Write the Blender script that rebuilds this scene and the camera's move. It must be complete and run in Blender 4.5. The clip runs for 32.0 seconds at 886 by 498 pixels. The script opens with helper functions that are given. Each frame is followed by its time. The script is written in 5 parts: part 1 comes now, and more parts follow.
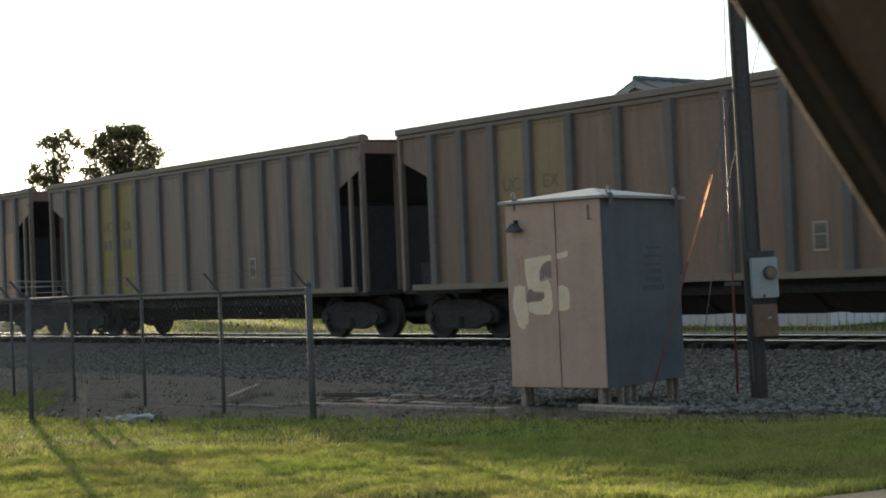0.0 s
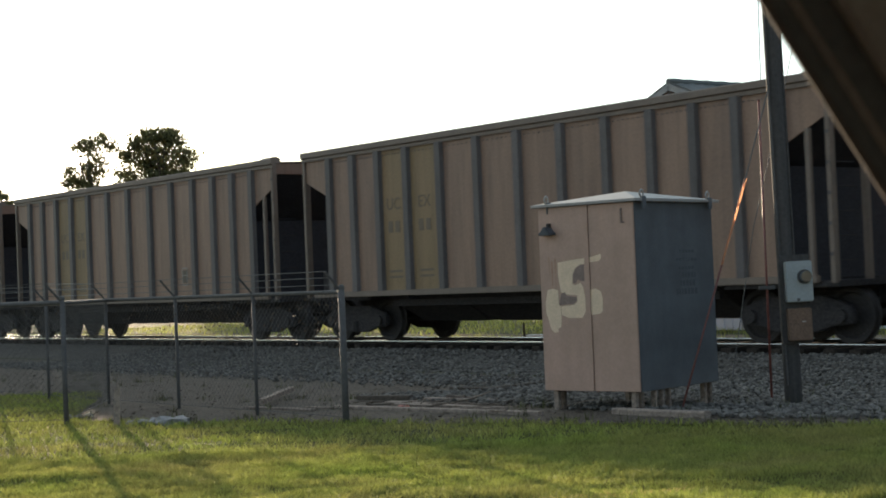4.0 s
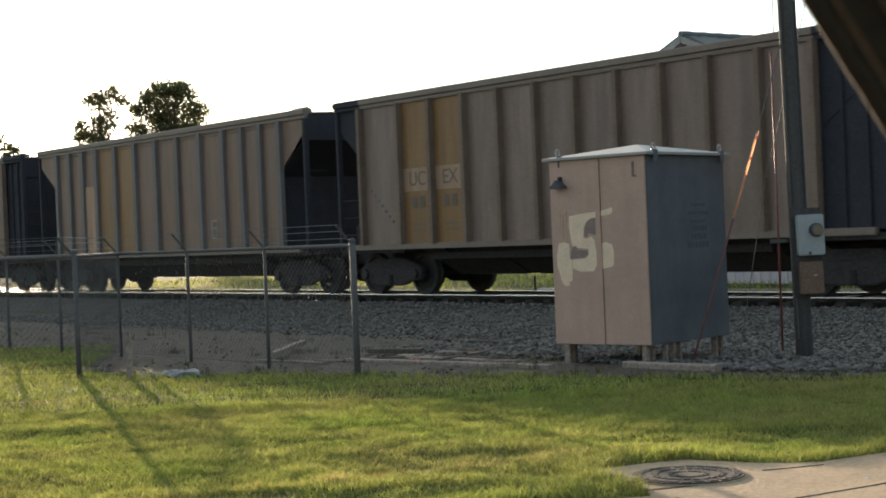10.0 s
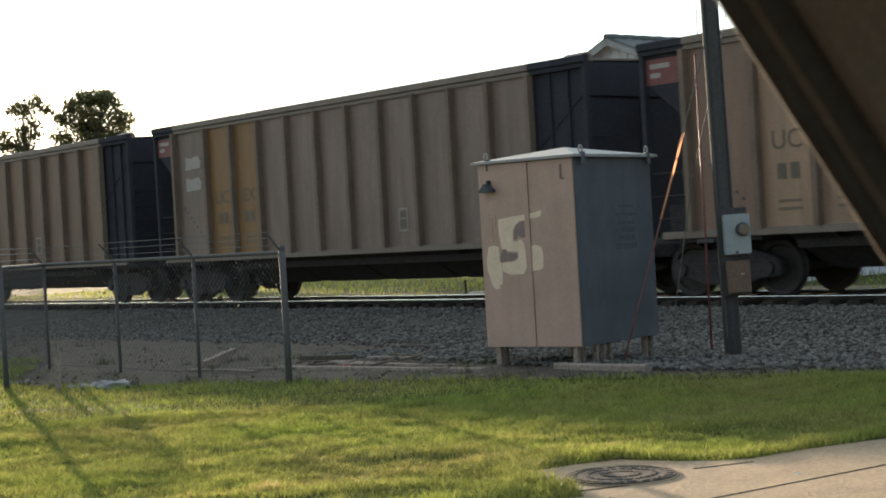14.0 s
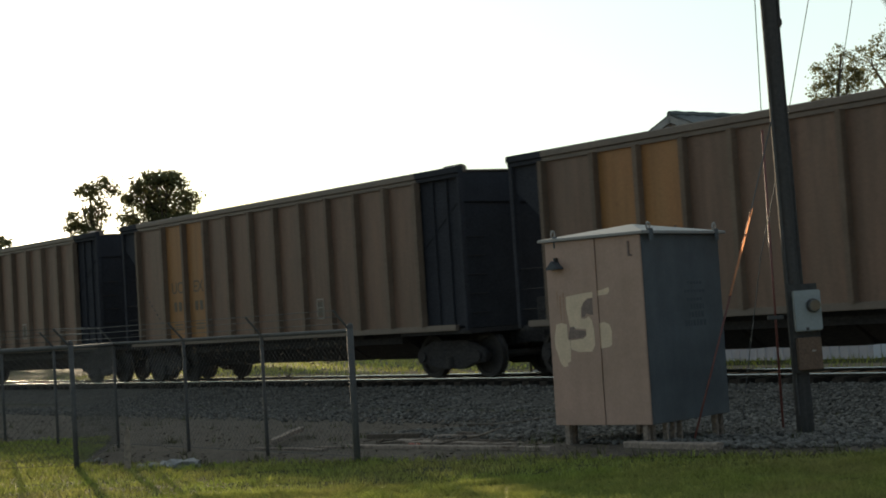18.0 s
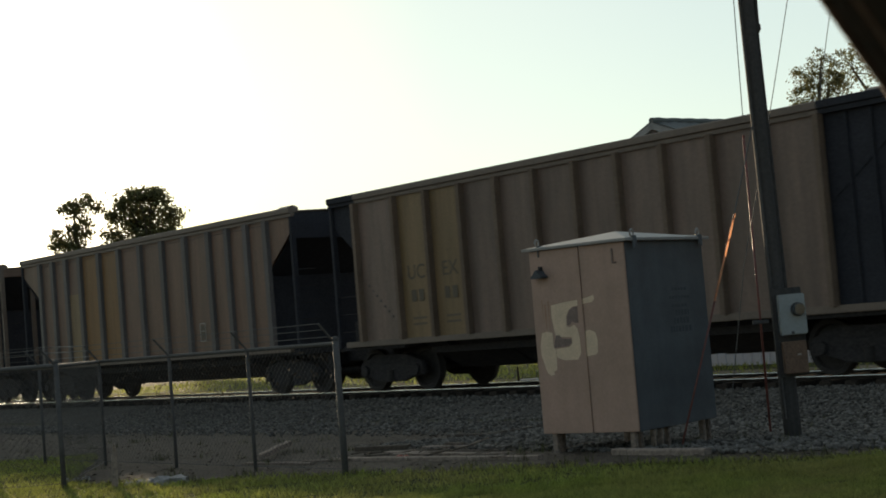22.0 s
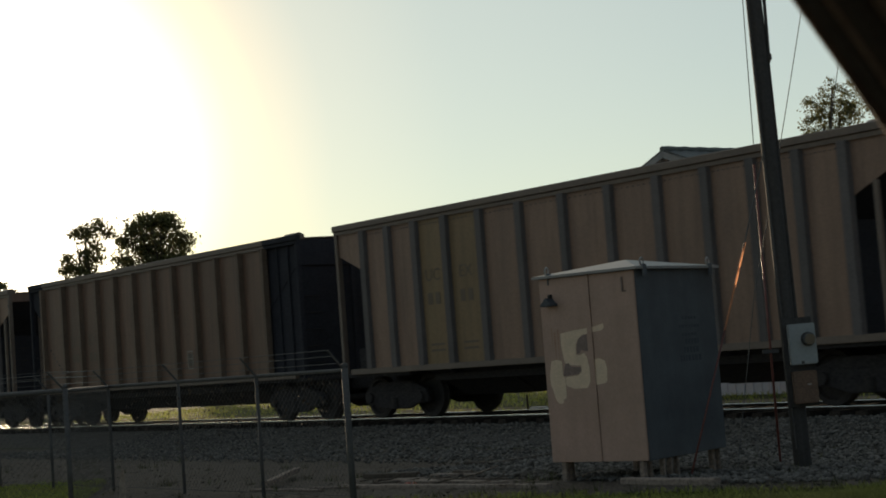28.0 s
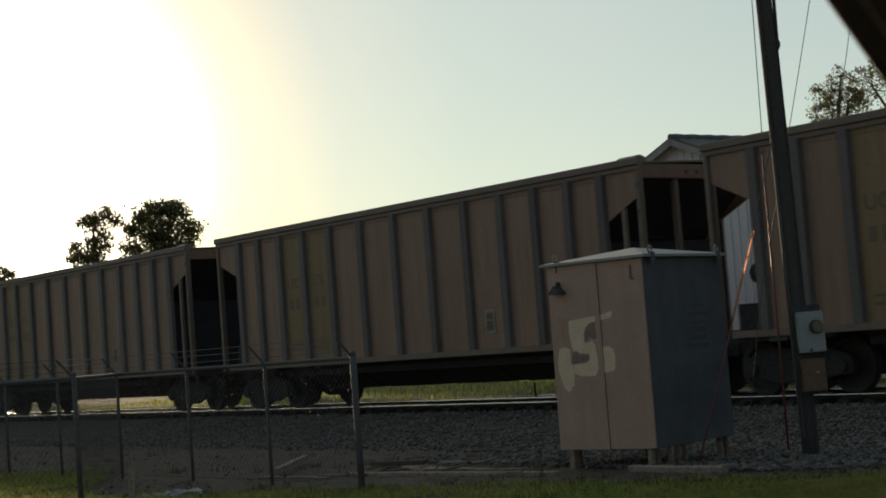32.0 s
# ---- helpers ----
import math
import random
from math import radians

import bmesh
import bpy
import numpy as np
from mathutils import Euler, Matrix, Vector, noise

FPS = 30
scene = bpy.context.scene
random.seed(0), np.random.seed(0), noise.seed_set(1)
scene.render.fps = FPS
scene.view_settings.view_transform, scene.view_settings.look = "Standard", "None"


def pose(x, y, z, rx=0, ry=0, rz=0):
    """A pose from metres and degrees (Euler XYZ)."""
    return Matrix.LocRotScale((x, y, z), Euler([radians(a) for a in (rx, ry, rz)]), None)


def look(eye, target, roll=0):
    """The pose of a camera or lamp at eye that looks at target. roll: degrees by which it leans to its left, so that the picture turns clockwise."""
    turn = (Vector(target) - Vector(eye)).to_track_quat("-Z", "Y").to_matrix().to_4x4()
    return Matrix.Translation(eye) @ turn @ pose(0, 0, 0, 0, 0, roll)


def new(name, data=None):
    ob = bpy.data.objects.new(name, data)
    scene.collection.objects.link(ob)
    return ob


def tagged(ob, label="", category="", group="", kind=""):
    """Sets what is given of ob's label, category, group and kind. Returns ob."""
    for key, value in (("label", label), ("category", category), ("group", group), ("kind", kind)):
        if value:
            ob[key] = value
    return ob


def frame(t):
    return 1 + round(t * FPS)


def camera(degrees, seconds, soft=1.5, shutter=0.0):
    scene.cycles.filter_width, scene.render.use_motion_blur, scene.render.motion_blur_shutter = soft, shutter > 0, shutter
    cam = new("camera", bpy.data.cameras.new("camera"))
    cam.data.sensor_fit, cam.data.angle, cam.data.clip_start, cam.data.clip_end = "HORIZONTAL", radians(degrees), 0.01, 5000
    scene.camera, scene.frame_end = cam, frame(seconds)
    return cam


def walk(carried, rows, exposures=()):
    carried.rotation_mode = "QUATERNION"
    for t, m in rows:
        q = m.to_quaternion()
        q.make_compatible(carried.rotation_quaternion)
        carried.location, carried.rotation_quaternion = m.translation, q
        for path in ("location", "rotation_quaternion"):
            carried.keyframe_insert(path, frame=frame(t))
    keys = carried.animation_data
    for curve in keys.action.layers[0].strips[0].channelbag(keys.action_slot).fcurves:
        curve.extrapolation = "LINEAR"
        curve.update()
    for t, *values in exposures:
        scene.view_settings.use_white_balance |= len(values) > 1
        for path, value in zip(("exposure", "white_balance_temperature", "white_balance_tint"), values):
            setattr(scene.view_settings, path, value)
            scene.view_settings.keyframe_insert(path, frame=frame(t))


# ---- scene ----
# camera: hand-held at a car window, seconds, x, y, z, yaw, pitch, lean
PATH = [
    (0.0, -0.0011, 0.0001, 1.3797, -0.313, 1.006, 2.420),
    (0.5, -0.0023, 0.0001, 1.3798, -0.245, 0.979, 2.395),
    (1.0, -0.0031, 0.0001, 1.3803, -0.213, 1.111, 2.116),
    (1.5, -0.0016, 0.0004, 1.3802, -0.084, 0.970, 1.694),
    (2.0, -0.0002, 0.0001, 1.3801, -0.000, 0.950, 1.800),
    (2.5, -0.0013, 0.0002, 1.3809, 0.410, 0.990, 1.907),
    (3.0, -0.0021, 0.0000, 1.3803, 0.688, 1.047, 2.078),
    (3.5, -0.0007, -0.0001, 1.3806, 0.855, 1.151, 2.247),
    (5.5, 0.0027, 0.0002, 1.3804, 0.838, 1.190, 2.537),
    (6.0, 0.0010, 0.0005, 1.3805, 1.172, 0.828, 2.429),
    (6.5, 0.0031, 0.0001, 1.3807, 1.281, 0.832, 2.827),
    (7.0, 0.0053, 0.0000, 1.3808, 1.069, 1.001, 2.737),
    (7.5, 0.0028, -0.0001, 1.3807, 0.934, 1.195, 2.137),
    (8.0, 0.0002, 0.0000, 1.3807, 1.209, 0.873, 1.499),
    (8.5, 0.0012, -0.0001, 1.3798, 1.355, -0.037, 2.440),
    (9.0, 0.0025, 0.0000, 1.3797, 1.134, -0.554, 2.188),
    (9.5, 0.0018, -0.0003, 1.3796, 1.334, -0.644, 2.481),
    (10.0, 0.0016, -0.0003, 1.3797, 1.390, -0.526, 2.364),
    (10.5, 0.0020, -0.0003, 1.3799, 1.432, -0.397, 2.393),
    (11.0, 0.0021, -0.0003, 1.3794, 1.374, -0.422, 2.279),
    (11.5, 0.0036, -0.0001, 1.3796, 1.218, -0.457, 1.984),
    (12.0, 0.0046, -0.0000, 1.3801, 1.051, -0.341, 2.196),
    (12.5, 0.0032, -0.0000, 1.3791, 0.200, -1.249, 1.777),
    (13.0, 0.0149, -0.0001, 1.3785, -0.040, -1.096, 2.905),
    (13.5, 0.0132, -0.0002, 1.3790, -1.246, -0.699, 3.313),
    (15.5, -0.0388, -0.0000, 1.3798, -0.188, -0.144, 3.991),
    (16.0, -0.0436, 0.0001, 1.3801, 0.302, 2.620, 4.322),
    (16.5, -0.0432, -0.0002, 1.3805, 1.042, 1.200, 3.012),
    (17.0, -0.0431, -0.0001, 1.3792, 1.009, 2.301, 3.114),
    (17.5, -0.0441, 0.0000, 1.3794, 0.052, 1.442, 5.058),
    (18.0, -0.0463, -0.0000, 1.3798, 0.937, 2.549, 3.554),
    (18.5, -0.0422, 0.0000, 1.3797, 1.353, 1.131, 3.696),
    (19.0, -0.0374, -0.0000, 1.3797, 1.057, 1.422, 4.347),
    (19.5, -0.0382, -0.0000, 1.3800, 1.055, 1.769, 4.206),
    (20.0, -0.0385, -0.0002, 1.3792, 1.129, 1.911, 3.419),
    (20.5, -0.0399, -0.0002, 1.3793, 0.805, 2.000, 3.301),
    (21.0, -0.0405, -0.0002, 1.3798, 0.470, 2.062, 3.482),
    (21.5, -0.0368, 0.0001, 1.3796, 0.354, 2.366, 4.014),
    (22.0, -0.0331, -0.0001, 1.3794, 0.368, 2.909, 4.694),
    (22.5, -0.0319, 0.0003, 1.3798, 0.487, 2.740, 4.710),
    (23.0, -0.0304, 0.0006, 1.3805, 0.232, 2.897, 4.620),
    (23.5, -0.0296, 0.0001, 1.3801, -0.034, 3.464, 4.719),
    (24.0, -0.0301, 0.0002, 1.3803, -0.035, 3.532, 4.922),
    (24.5, -0.0266, 0.0001, 1.3796, 0.381, 3.720, 5.349),
    (25.0, -0.0243, 0.0000, 1.3801, 0.624, 3.612, 4.900),
    (25.5, -0.0245, -0.0001, 1.3798, 0.752, 3.432, 4.708),
    (27.5, -0.0275, -0.0001, 1.3806, 0.417, 3.999, 4.400),
    (28.0, -0.0284, -0.0002, 1.3807, 0.671, 3.941, 4.310),
    (28.5, -0.0284, 0.0000, 1.3794, 0.696, 3.311, 3.710),
    (29.0, -0.0309, -0.0000, 1.3807, 0.606, 3.080, 3.236),
    (29.5, -0.0322, 0.0001, 1.3802, 0.479, 3.213, 3.326),
    (30.0, -0.0337, 0.0000, 1.3815, 0.661, 3.581, 3.348),
    (30.5, -0.0332, -0.0003, 1.3800, 0.842, 3.499, 3.814),
    (31.0, -0.0326, -0.0002, 1.3807, 0.816, 3.648, 3.896),
    (31.5, -0.0330, -0.0001, 1.3800, 0.931, 3.602, 4.131),
    (32.0, -0.0337, 0.0000, 1.3806, 0.983, 3.515, 4.309),
]
cam = camera(32.0, 32.0, soft=1.8, shutter=0.15)
cam.data.dof.use_dof, cam.data.dof.focus_distance, cam.data.dof.aperture_fstop = True, 20.0, 26.0   # the near pillar lies out of focus
walk(cam, [(t, pose(x, y, z, 90 + p, 0, w) @ pose(0, 0, 0, 0, 0, -r)) for t, x, y, z, w, p, r in PATH],
     exposures=[(0, 1.15, 7250, 16), (6, 1.15, 7250, 16), (9, 1.3, 7400, 16), (14, 1.4, 7400, 16), (16, 1.3, 7400, 16), (16.7, 0.95, 7400, 14), (17.5, 0.6, 7500, 13), (18.3, 0.5, 7600, 12), (19, 0.7, 7600, 12),
                (20, 0.6, 7650, 12), (21, 0.5, 7700, 12), (22, 0.27, 7700, 13), (23, 0.05, 7700, 14), (24, -0.12, 7700, 14), (32, -0.17, 7700, 14)])

# ---- light: low evening sun behind the train ----
SUN_AZ, SUN_EL = -18.0, 7.65   # degrees right of +y, above the horizon
TO_SUN = Vector((math.sin(radians(SUN_AZ)) * math.cos(radians(SUN_EL)), math.cos(radians(SUN_AZ)) * math.cos(radians(SUN_EL)), math.sin(radians(SUN_EL))))
world = bpy.data.worlds.new("sky")
scene.world = world
world.use_nodes = True
wn, wl = world.node_tree.nodes, world.node_tree.links
sky = wn.new("ShaderNodeTexSky")
sky.sky_type = "NISHITA"
sky.sun_disc = False
sky.sun_elevation = radians(SUN_EL)
sky.sun_rotation = radians(SUN_AZ)
sky.air_density, sky.dust_density, sky.ozone_density = 1.0, 0.0, 2.2
wl.new(sky.outputs[0], wn["Background"].inputs[0])
wn["Background"].inputs[1].default_value = 0.07
# evening haze: a white aureole round the sun that thins to a pale teal veil, weaker away from the sun
coord, dot, arc, turn_ = wn.new("ShaderNodeTexCoord"), wn.new("ShaderNodeVectorMath"), wn.new("ShaderNodeMath"), wn.new("ShaderNodeMath")
dot.operation, arc.operation, turn_.operation = "DOT_PRODUCT", "ARCCOSINE", "DIVIDE"
dot.inputs[1].default_value = TO_SUN
turn_.inputs[1].default_value = math.pi
haze, haze_light, both = wn.new("ShaderNodeValToRGB"), wn.new("ShaderNodeBackground"), wn.new("ShaderNodeAddShader")
HAZE = [(0, (1.0, 0.95, 0.85)), (5, (0.75, 0.70, 0.60)), (8.0, (0.36, 0.35, 0.27)), (9.6, (0.28, 0.26, 0.16)), (11.2, (0.215, 0.195, 0.14)), (13.2, (0.158, 0.162, 0.132)),
        (18, (0.121, 0.136, 0.121)), (28, (0.098, 0.116, 0.110)), (38, (0.086, 0.105, 0.105)), (80, (0.034, 0.046, 0.056)), (180, (0.008, 0.0145, 0.024))]
ramp = haze.color_ramp
while len(ramp.elements) < len(HAZE):
    ramp.elements.new(0.5)
for el, (deg, col) in zip(ramp.elements, HAZE):
    el.position, el.color = deg / 180, (*col, 1)
haze_light.inputs[1].default_value = 4.0
wl.new(coord.outputs["Generated"], dot.inputs[0])
wl.new(dot.outputs["Value"], arc.inputs[0])
wl.new(arc.outputs[0], turn_.inputs[0])
wl.new(turn_.outputs[0], haze.inputs["Fac"])
wl.new(haze.outputs[0], haze_light.inputs[0])
wl.new(wn["Background"].outputs[0], both.inputs[0])
wl.new(haze_light.outputs[0], both.inputs[1])
wl.new(both.outputs[0], wn["World Output"].inputs["Surface"])
sun = new("sun", bpy.data.lights.new("sun", "SUN"))
sun.data.energy, sun.data.angle, sun.data.color = 5.0, radians(0.6), (1.0, 0.86, 0.66)
sun.matrix_world = look((0, 0, 0), (-math.sin(radians(SUN_AZ)), -math.cos(radians(SUN_AZ)), -math.tan(radians(SUN_EL))))


# ---- materials ----
def mat(name, col, rough=0.7, metal=0.0, var=0.25, scale=4.0, bump=0.15, fine=60.0, col2=None, stain=0.5, spec=0.5, island=0.0, piece=0.0, stretch=(1, 1, 1), streak=0.0):
    """A surface with a coarse and a fine variation of its colour, a varied gloss and a fine relief."""
    m = bpy.data.materials.new(name)
    m.use_nodes = True
    N, L = m.node_tree.nodes, m.node_tree.links
    b = N["Principled BSDF"]
    tc = N.new("ShaderNodeTexCoord")
    mp = N.new("ShaderNodeMapping")
    mp.inputs["Scale"].default_value = stretch
    at = tc.outputs["Object"]
    if piece:
        own, far_ = N.new("ShaderNodeObjectInfo"), N.new("ShaderNodeVectorMath")
        far_.operation = "MULTIPLY_ADD"
        far_.inputs[1].default_value = (1, 1, 1)
        shift = N.new("ShaderNodeCombineXYZ")
        times = N.new("ShaderNodeMath")
        times.operation = "MULTIPLY"
        times.inputs[1].default_value = 61.0
        L.new(own.outputs["Random"], times.inputs[0])
        for sock in ("X", "Y"):
            L.new(times.outputs[0], shift.inputs[sock])
        L.new(at, far_.inputs[0])
        L.new(shift.outputs[0], far_.inputs[2])
        at = far_.outputs[0]
    L.new(at, mp.inputs["Vector"])
    n1 = N.new("ShaderNodeTexNoise")
    n1.inputs["Scale"].default_value, n1.inputs["Detail"].default_value, n1.inputs["Roughness"].default_value = scale, 6, 0.65
    n2 = N.new("ShaderNodeTexNoise")
    n2.inputs["Scale"].default_value, n2.inputs["Detail"].default_value = fine, 4
    L.new(mp.outputs[0], n1.inputs["Vector"])
    L.new(at, n2.inputs["Vector"])
    c2 = col2 or tuple(c * 0.5 for c in col)
    r1 = N.new("ShaderNodeValToRGB")
    r1.color_ramp.elements[0].position, r1.color_ramp.elements[1].position = 0.35, 0.68
    r1.color_ramp.elements[0].color = (*[a * (1 - stain) + c * stain for a, c in zip(col, c2)], 1)
    r1.color_ramp.elements[1].color = (*col, 1)
    L.new(n1.outputs["Fac"], r1.inputs["Fac"])
    mr = N.new("ShaderNodeMapRange")
    mr.inputs["From Min"].default_value, mr.inputs["From Max"].default_value = 0.3, 0.7
    mr.inputs["To Min"].default_value, mr.inputs["To Max"].default_value = 1 - var, 1 + var
    L.new(n2.outputs["Fac"], mr.inputs["Value"])
    mul = N.new("ShaderNodeVectorMath")
    mul.operation = "SCALE"
    L.new(r1.outputs[0], mul.inputs[0])
    L.new(mr.outputs[0], mul.inputs["Scale"])
    out = mul.outputs[0]
    if streak:
        # runs of dirt down the sheet, and scattered rust-dark flecks
        for sc_, cut, power in (((7, 7, 0.55), (0.45, 0.72), streak), ((9, 9, 6), (0.62, 0.74), streak * 0.6)):
            m3, n3, r3, s3 = N.new("ShaderNodeMapping"), N.new("ShaderNodeTexNoise"), N.new("ShaderNodeMapRange"), N.new("ShaderNodeVectorMath")
            m3.inputs["Scale"].default_value = sc_
            n3.inputs["Scale"].default_value, n3.inputs["Detail"].default_value = 1.0, 5
            r3.inputs["From Min"].default_value, r3.inputs["From Max"].default_value = cut
            r3.inputs["To Min"].default_value, r3.inputs["To Max"].default_value = 1.0, 1.0 - power
            s3.operation = "SCALE"
            L.new(at, m3.inputs["Vector"])
            L.new(m3.outputs[0], n3.inputs["Vector"])
            L.new(n3.outputs["Fac"], r3.inputs["Value"])
            L.new(out, s3.inputs[0])
            L.new(r3.outputs[0], s3.inputs["Scale"])
            out = s3.outputs[0]
    for amount, node, sock in ((island, "ShaderNodeNewGeometry", "Random Per Island"), (piece, "ShaderNodeObjectInfo", "Random")):
        if amount:
            g = N.new(node)
            m2 = N.new("ShaderNodeMapRange")
            m2.inputs["To Min"].default_value, m2.inputs["To Max"].default_value = 1 - amount, 1 + amount
            L.new(g.outputs[sock], m2.inputs["Value"])
            s2 = N.new("ShaderNodeVectorMath")
            s2.operation = "SCALE"
            L.new(out, s2.inputs[0])
            L.new(m2.outputs[0], s2.inputs["Scale"])
            out = s2.outputs[0]
    L.new(out, b.inputs["Base Color"])
    rr = N.new("ShaderNodeMapRange")
    rr.inputs["To Min"].default_value, rr.inputs["To Max"].default_value = max(0.03, rough - 0.12), min(1, rough + 0.12)
    L.new(n1.outputs["Fac"], rr.inputs["Value"])
    L.new(rr.outputs[0], b.inputs["Roughness"])
    b.inputs["Metallic"].default_value = metal
    b.inputs["Specular IOR Level"].default_value = spec
    if bump:
        bp = N.new("ShaderNodeBump")
        bp.inputs["Strength"].default_value, bp.inputs["Distance"].default_value = bump, 0.02
        L.new(n2.outputs["Fac"], bp.inputs["Height"])
        L.new(bp.outputs[0], b.inputs["Normal"])
    return m


def thin_leaf(m, share_):
    """Lets part of the light through, as thin blades and leaves do."""
    N, L = m.node_tree.nodes, m.node_tree.links
    b = N["Principled BSDF"]
    src = b.inputs["Base Color"].links[0].from_socket
    tr, mix = N.new("ShaderNodeBsdfTranslucent"), N.new("ShaderNodeMixShader")
    mix.inputs[0].default_value = share_
    L.new(src, tr.inputs["Color"])
    L.new(b.outputs[0], mix.inputs[1])
    L.new(tr.outputs[0], mix.inputs[2])
    L.new(mix.outputs[0], N["Material Output"].inputs["Surface"])
    return m


M = {}
M["grass"] = mat("grass_soil", (0.055, 0.06, 0.018), 0.95, spec=0.1, var=0.5, scale=0.7, fine=40, bump=0.6, col2=(0.045, 0.038, 0.02))
M["blade"] = thin_leaf(mat("grass_blades", (0.215, 0.28, 0.056), 0.65, spec=0.25, var=0.2, scale=0.6, fine=5, bump=0, col2=(0.29, 0.255, 0.09), stain=0.8, island=0.45), 0.55)
M["straw"] = thin_leaf(mat("dry_straw_blades", (0.46, 0.33, 0.15), 0.7, spec=0.2, var=0.2, scale=2.0, fine=6, bump=0, col2=(0.34, 0.28, 0.10), stain=0.8, island=0.4), 0.5)
M["weed"] = thin_leaf(mat("weed_blades", (0.075, 0.09, 0.035), 0.8, spec=0.15, var=0.2, scale=0.8, fine=6, bump=0, col2=(0.10, 0.085, 0.05), stain=0.8, island=0.5), 0.35)
M["dirt"] = mat("bare_dirt", (0.118, 0.094, 0.076), 0.95, spec=0.1, var=0.5, scale=1.5, fine=30, bump=0.8, col2=(0.06, 0.05, 0.037))
M["ballast"] = mat("ballast_bed", (0.138, 0.124, 0.108), 1.0, spec=0.0, var=0.5, scale=1.2, fine=14, bump=1.0)
M["stone"] = mat("ballast_stone", (0.162, 0.146, 0.128), 0.95, spec=0.05, var=0.2, scale=3, fine=30, island=0.5)
M["concrete"] = mat("concrete_drive", (0.41, 0.295, 0.19), 0.9, spec=0.15, var=0.2, scale=1.3, fine=45, bump=0.3, col2=(0.25, 0.18, 0.12), stain=0.75)
M["path"] = mat("gravel_path", (0.22, 0.185, 0.135), 1.0, spec=0.0, var=0.3, scale=1, fine=20)
M["rail"] = mat("rail_steel", (0.05, 0.04, 0.035), 0.7, spec=0.2, metal=0.2, var=0.3, scale=6, fine=40)
M["railhead"] = mat("rail_head_polished", (0.75, 0.75, 0.74), 0.22, metal=1.0, var=0.05, scale=6, fine=30, bump=0.02)
M["tie"] = mat("creosote_wood", (0.05, 0.04, 0.033), 0.95, spec=0.03, var=0.4, scale=3, fine=30, bump=0.5, piece=0.3)
M["cabinet"] = mat("cabinet_tan_paint", (0.46, 0.29, 0.225), 0.5, streak=0.07, var=0.06, scale=1.6, fine=35, bump=0.05, col2=(0.34, 0.22, 0.165), stain=0.7)
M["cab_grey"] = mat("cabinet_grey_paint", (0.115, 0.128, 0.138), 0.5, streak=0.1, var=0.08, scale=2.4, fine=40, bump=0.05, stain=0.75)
M["patch"] = mat("cream_overpaint", (0.74, 0.55, 0.39), 0.6, var=0.08, scale=6, fine=50, bump=0.05, stain=0.3)
M["oldmark"] = mat("old_dark_mark", (0.24, 0.165, 0.14), 0.6, var=0.2, scale=14, fine=50, bump=0.03)
M["stain"] = mat("rust_run", (0.42, 0.24, 0.16), 0.7, var=0.2, scale=12, fine=60, bump=0.05)
M["roofmetal"] = mat("pale_metal_lid", (0.31, 0.29, 0.27), 0.6, metal=0.0, var=0.08, scale=3, fine=30, bump=0.03, stain=0.3)
M["black"] = mat("black_paint", (0.02, 0.02, 0.022), 0.5, var=0.3, scale=6, fine=40)
M["lampgrey"] = mat("lamp_hood_grey", (0.055, 0.065, 0.078), 0.5, var=0.2, scale=8, fine=40, bump=0.05)
M["stencil"] = mat("faded_dark_stencil", (0.085, 0.095, 0.10), 0.7, var=0.3, scale=20, fine=60, bump=0)
M["galv"] = mat("galvanised_steel", (0.11, 0.104, 0.10), 0.8, metal=0.0, spec=0.2, var=0.15, scale=8, fine=50, bump=0.05)
M["polewood"] = mat("weathered_pole", (0.08, 0.074, 0.07), 0.9, spec=0.2, var=0.14, scale=3, fine=25, bump=0.2, stretch=(6, 6, 0.3), streak=0.25)
M["meter"] = mat("meter_grey_paint", (0.29, 0.315, 0.315), 0.45, var=0.06, scale=8, fine=40, bump=0.03, stain=0.3)
M["glass"] = mat("meter_glass", (0.05, 0.055, 0.058), 0.12, var=0.05, scale=8, fine=20, bump=0, spec=0.8)
M["brownbox"] = mat("rusty_brown_box", (0.17, 0.10, 0.065), 0.75, var=0.25, scale=10, fine=50)
M["redrod"] = mat("orange_red_rod", (0.2, 0.06, 0.045), 0.5, var=0.15, scale=10, fine=40, bump=0.05)
M["guard"] = thin_leaf(mat("orange_plastic_guard", (0.85, 0.40, 0.22), 0.35, var=0.1, scale=10, fine=40, bump=0.0, spec=0.6), 0.65)
# shaded lower length of the guy guard, its shade put into a dark red
M["guard_low"] = mat("guard_shaded_red", (0.16, 0.05, 0.038), 0.55, var=0.2, scale=10, fine=40, bump=0.05)
M["wire"] = mat("steel_wire", (0.085, 0.08, 0.075), 0.5, metal=0.3, var=0.2, scale=10, fine=40, bump=0)
M["timber"] = mat("weathered_timber", (0.27, 0.21, 0.17), 0.9, spec=0.1, var=0.3, scale=5, fine=25, bump=0.5, stretch=(0.6, 8, 8), piece=0.3)
M["trash"] = mat("pale_litter", (0.27, 0.255, 0.245), 0.6, var=0.15, scale=10, fine=40)
M["redlitter"] = mat("red_litter", (0.5, 0.12, 0.08), 0.5, var=0.15, scale=10, fine=40)
M["bark"] = mat("bark", (0.10, 0.075, 0.055), 0.9, var=0.3, scale=3, fine=20, bump=0.6)
M["leaf"] = thin_leaf(mat("leaf", (0.12, 0.125, 0.05), 0.6, var=0.2, scale=0.3, fine=3, bump=0, col2=(0.14, 0.115, 0.06), island=0.5), 0.5)
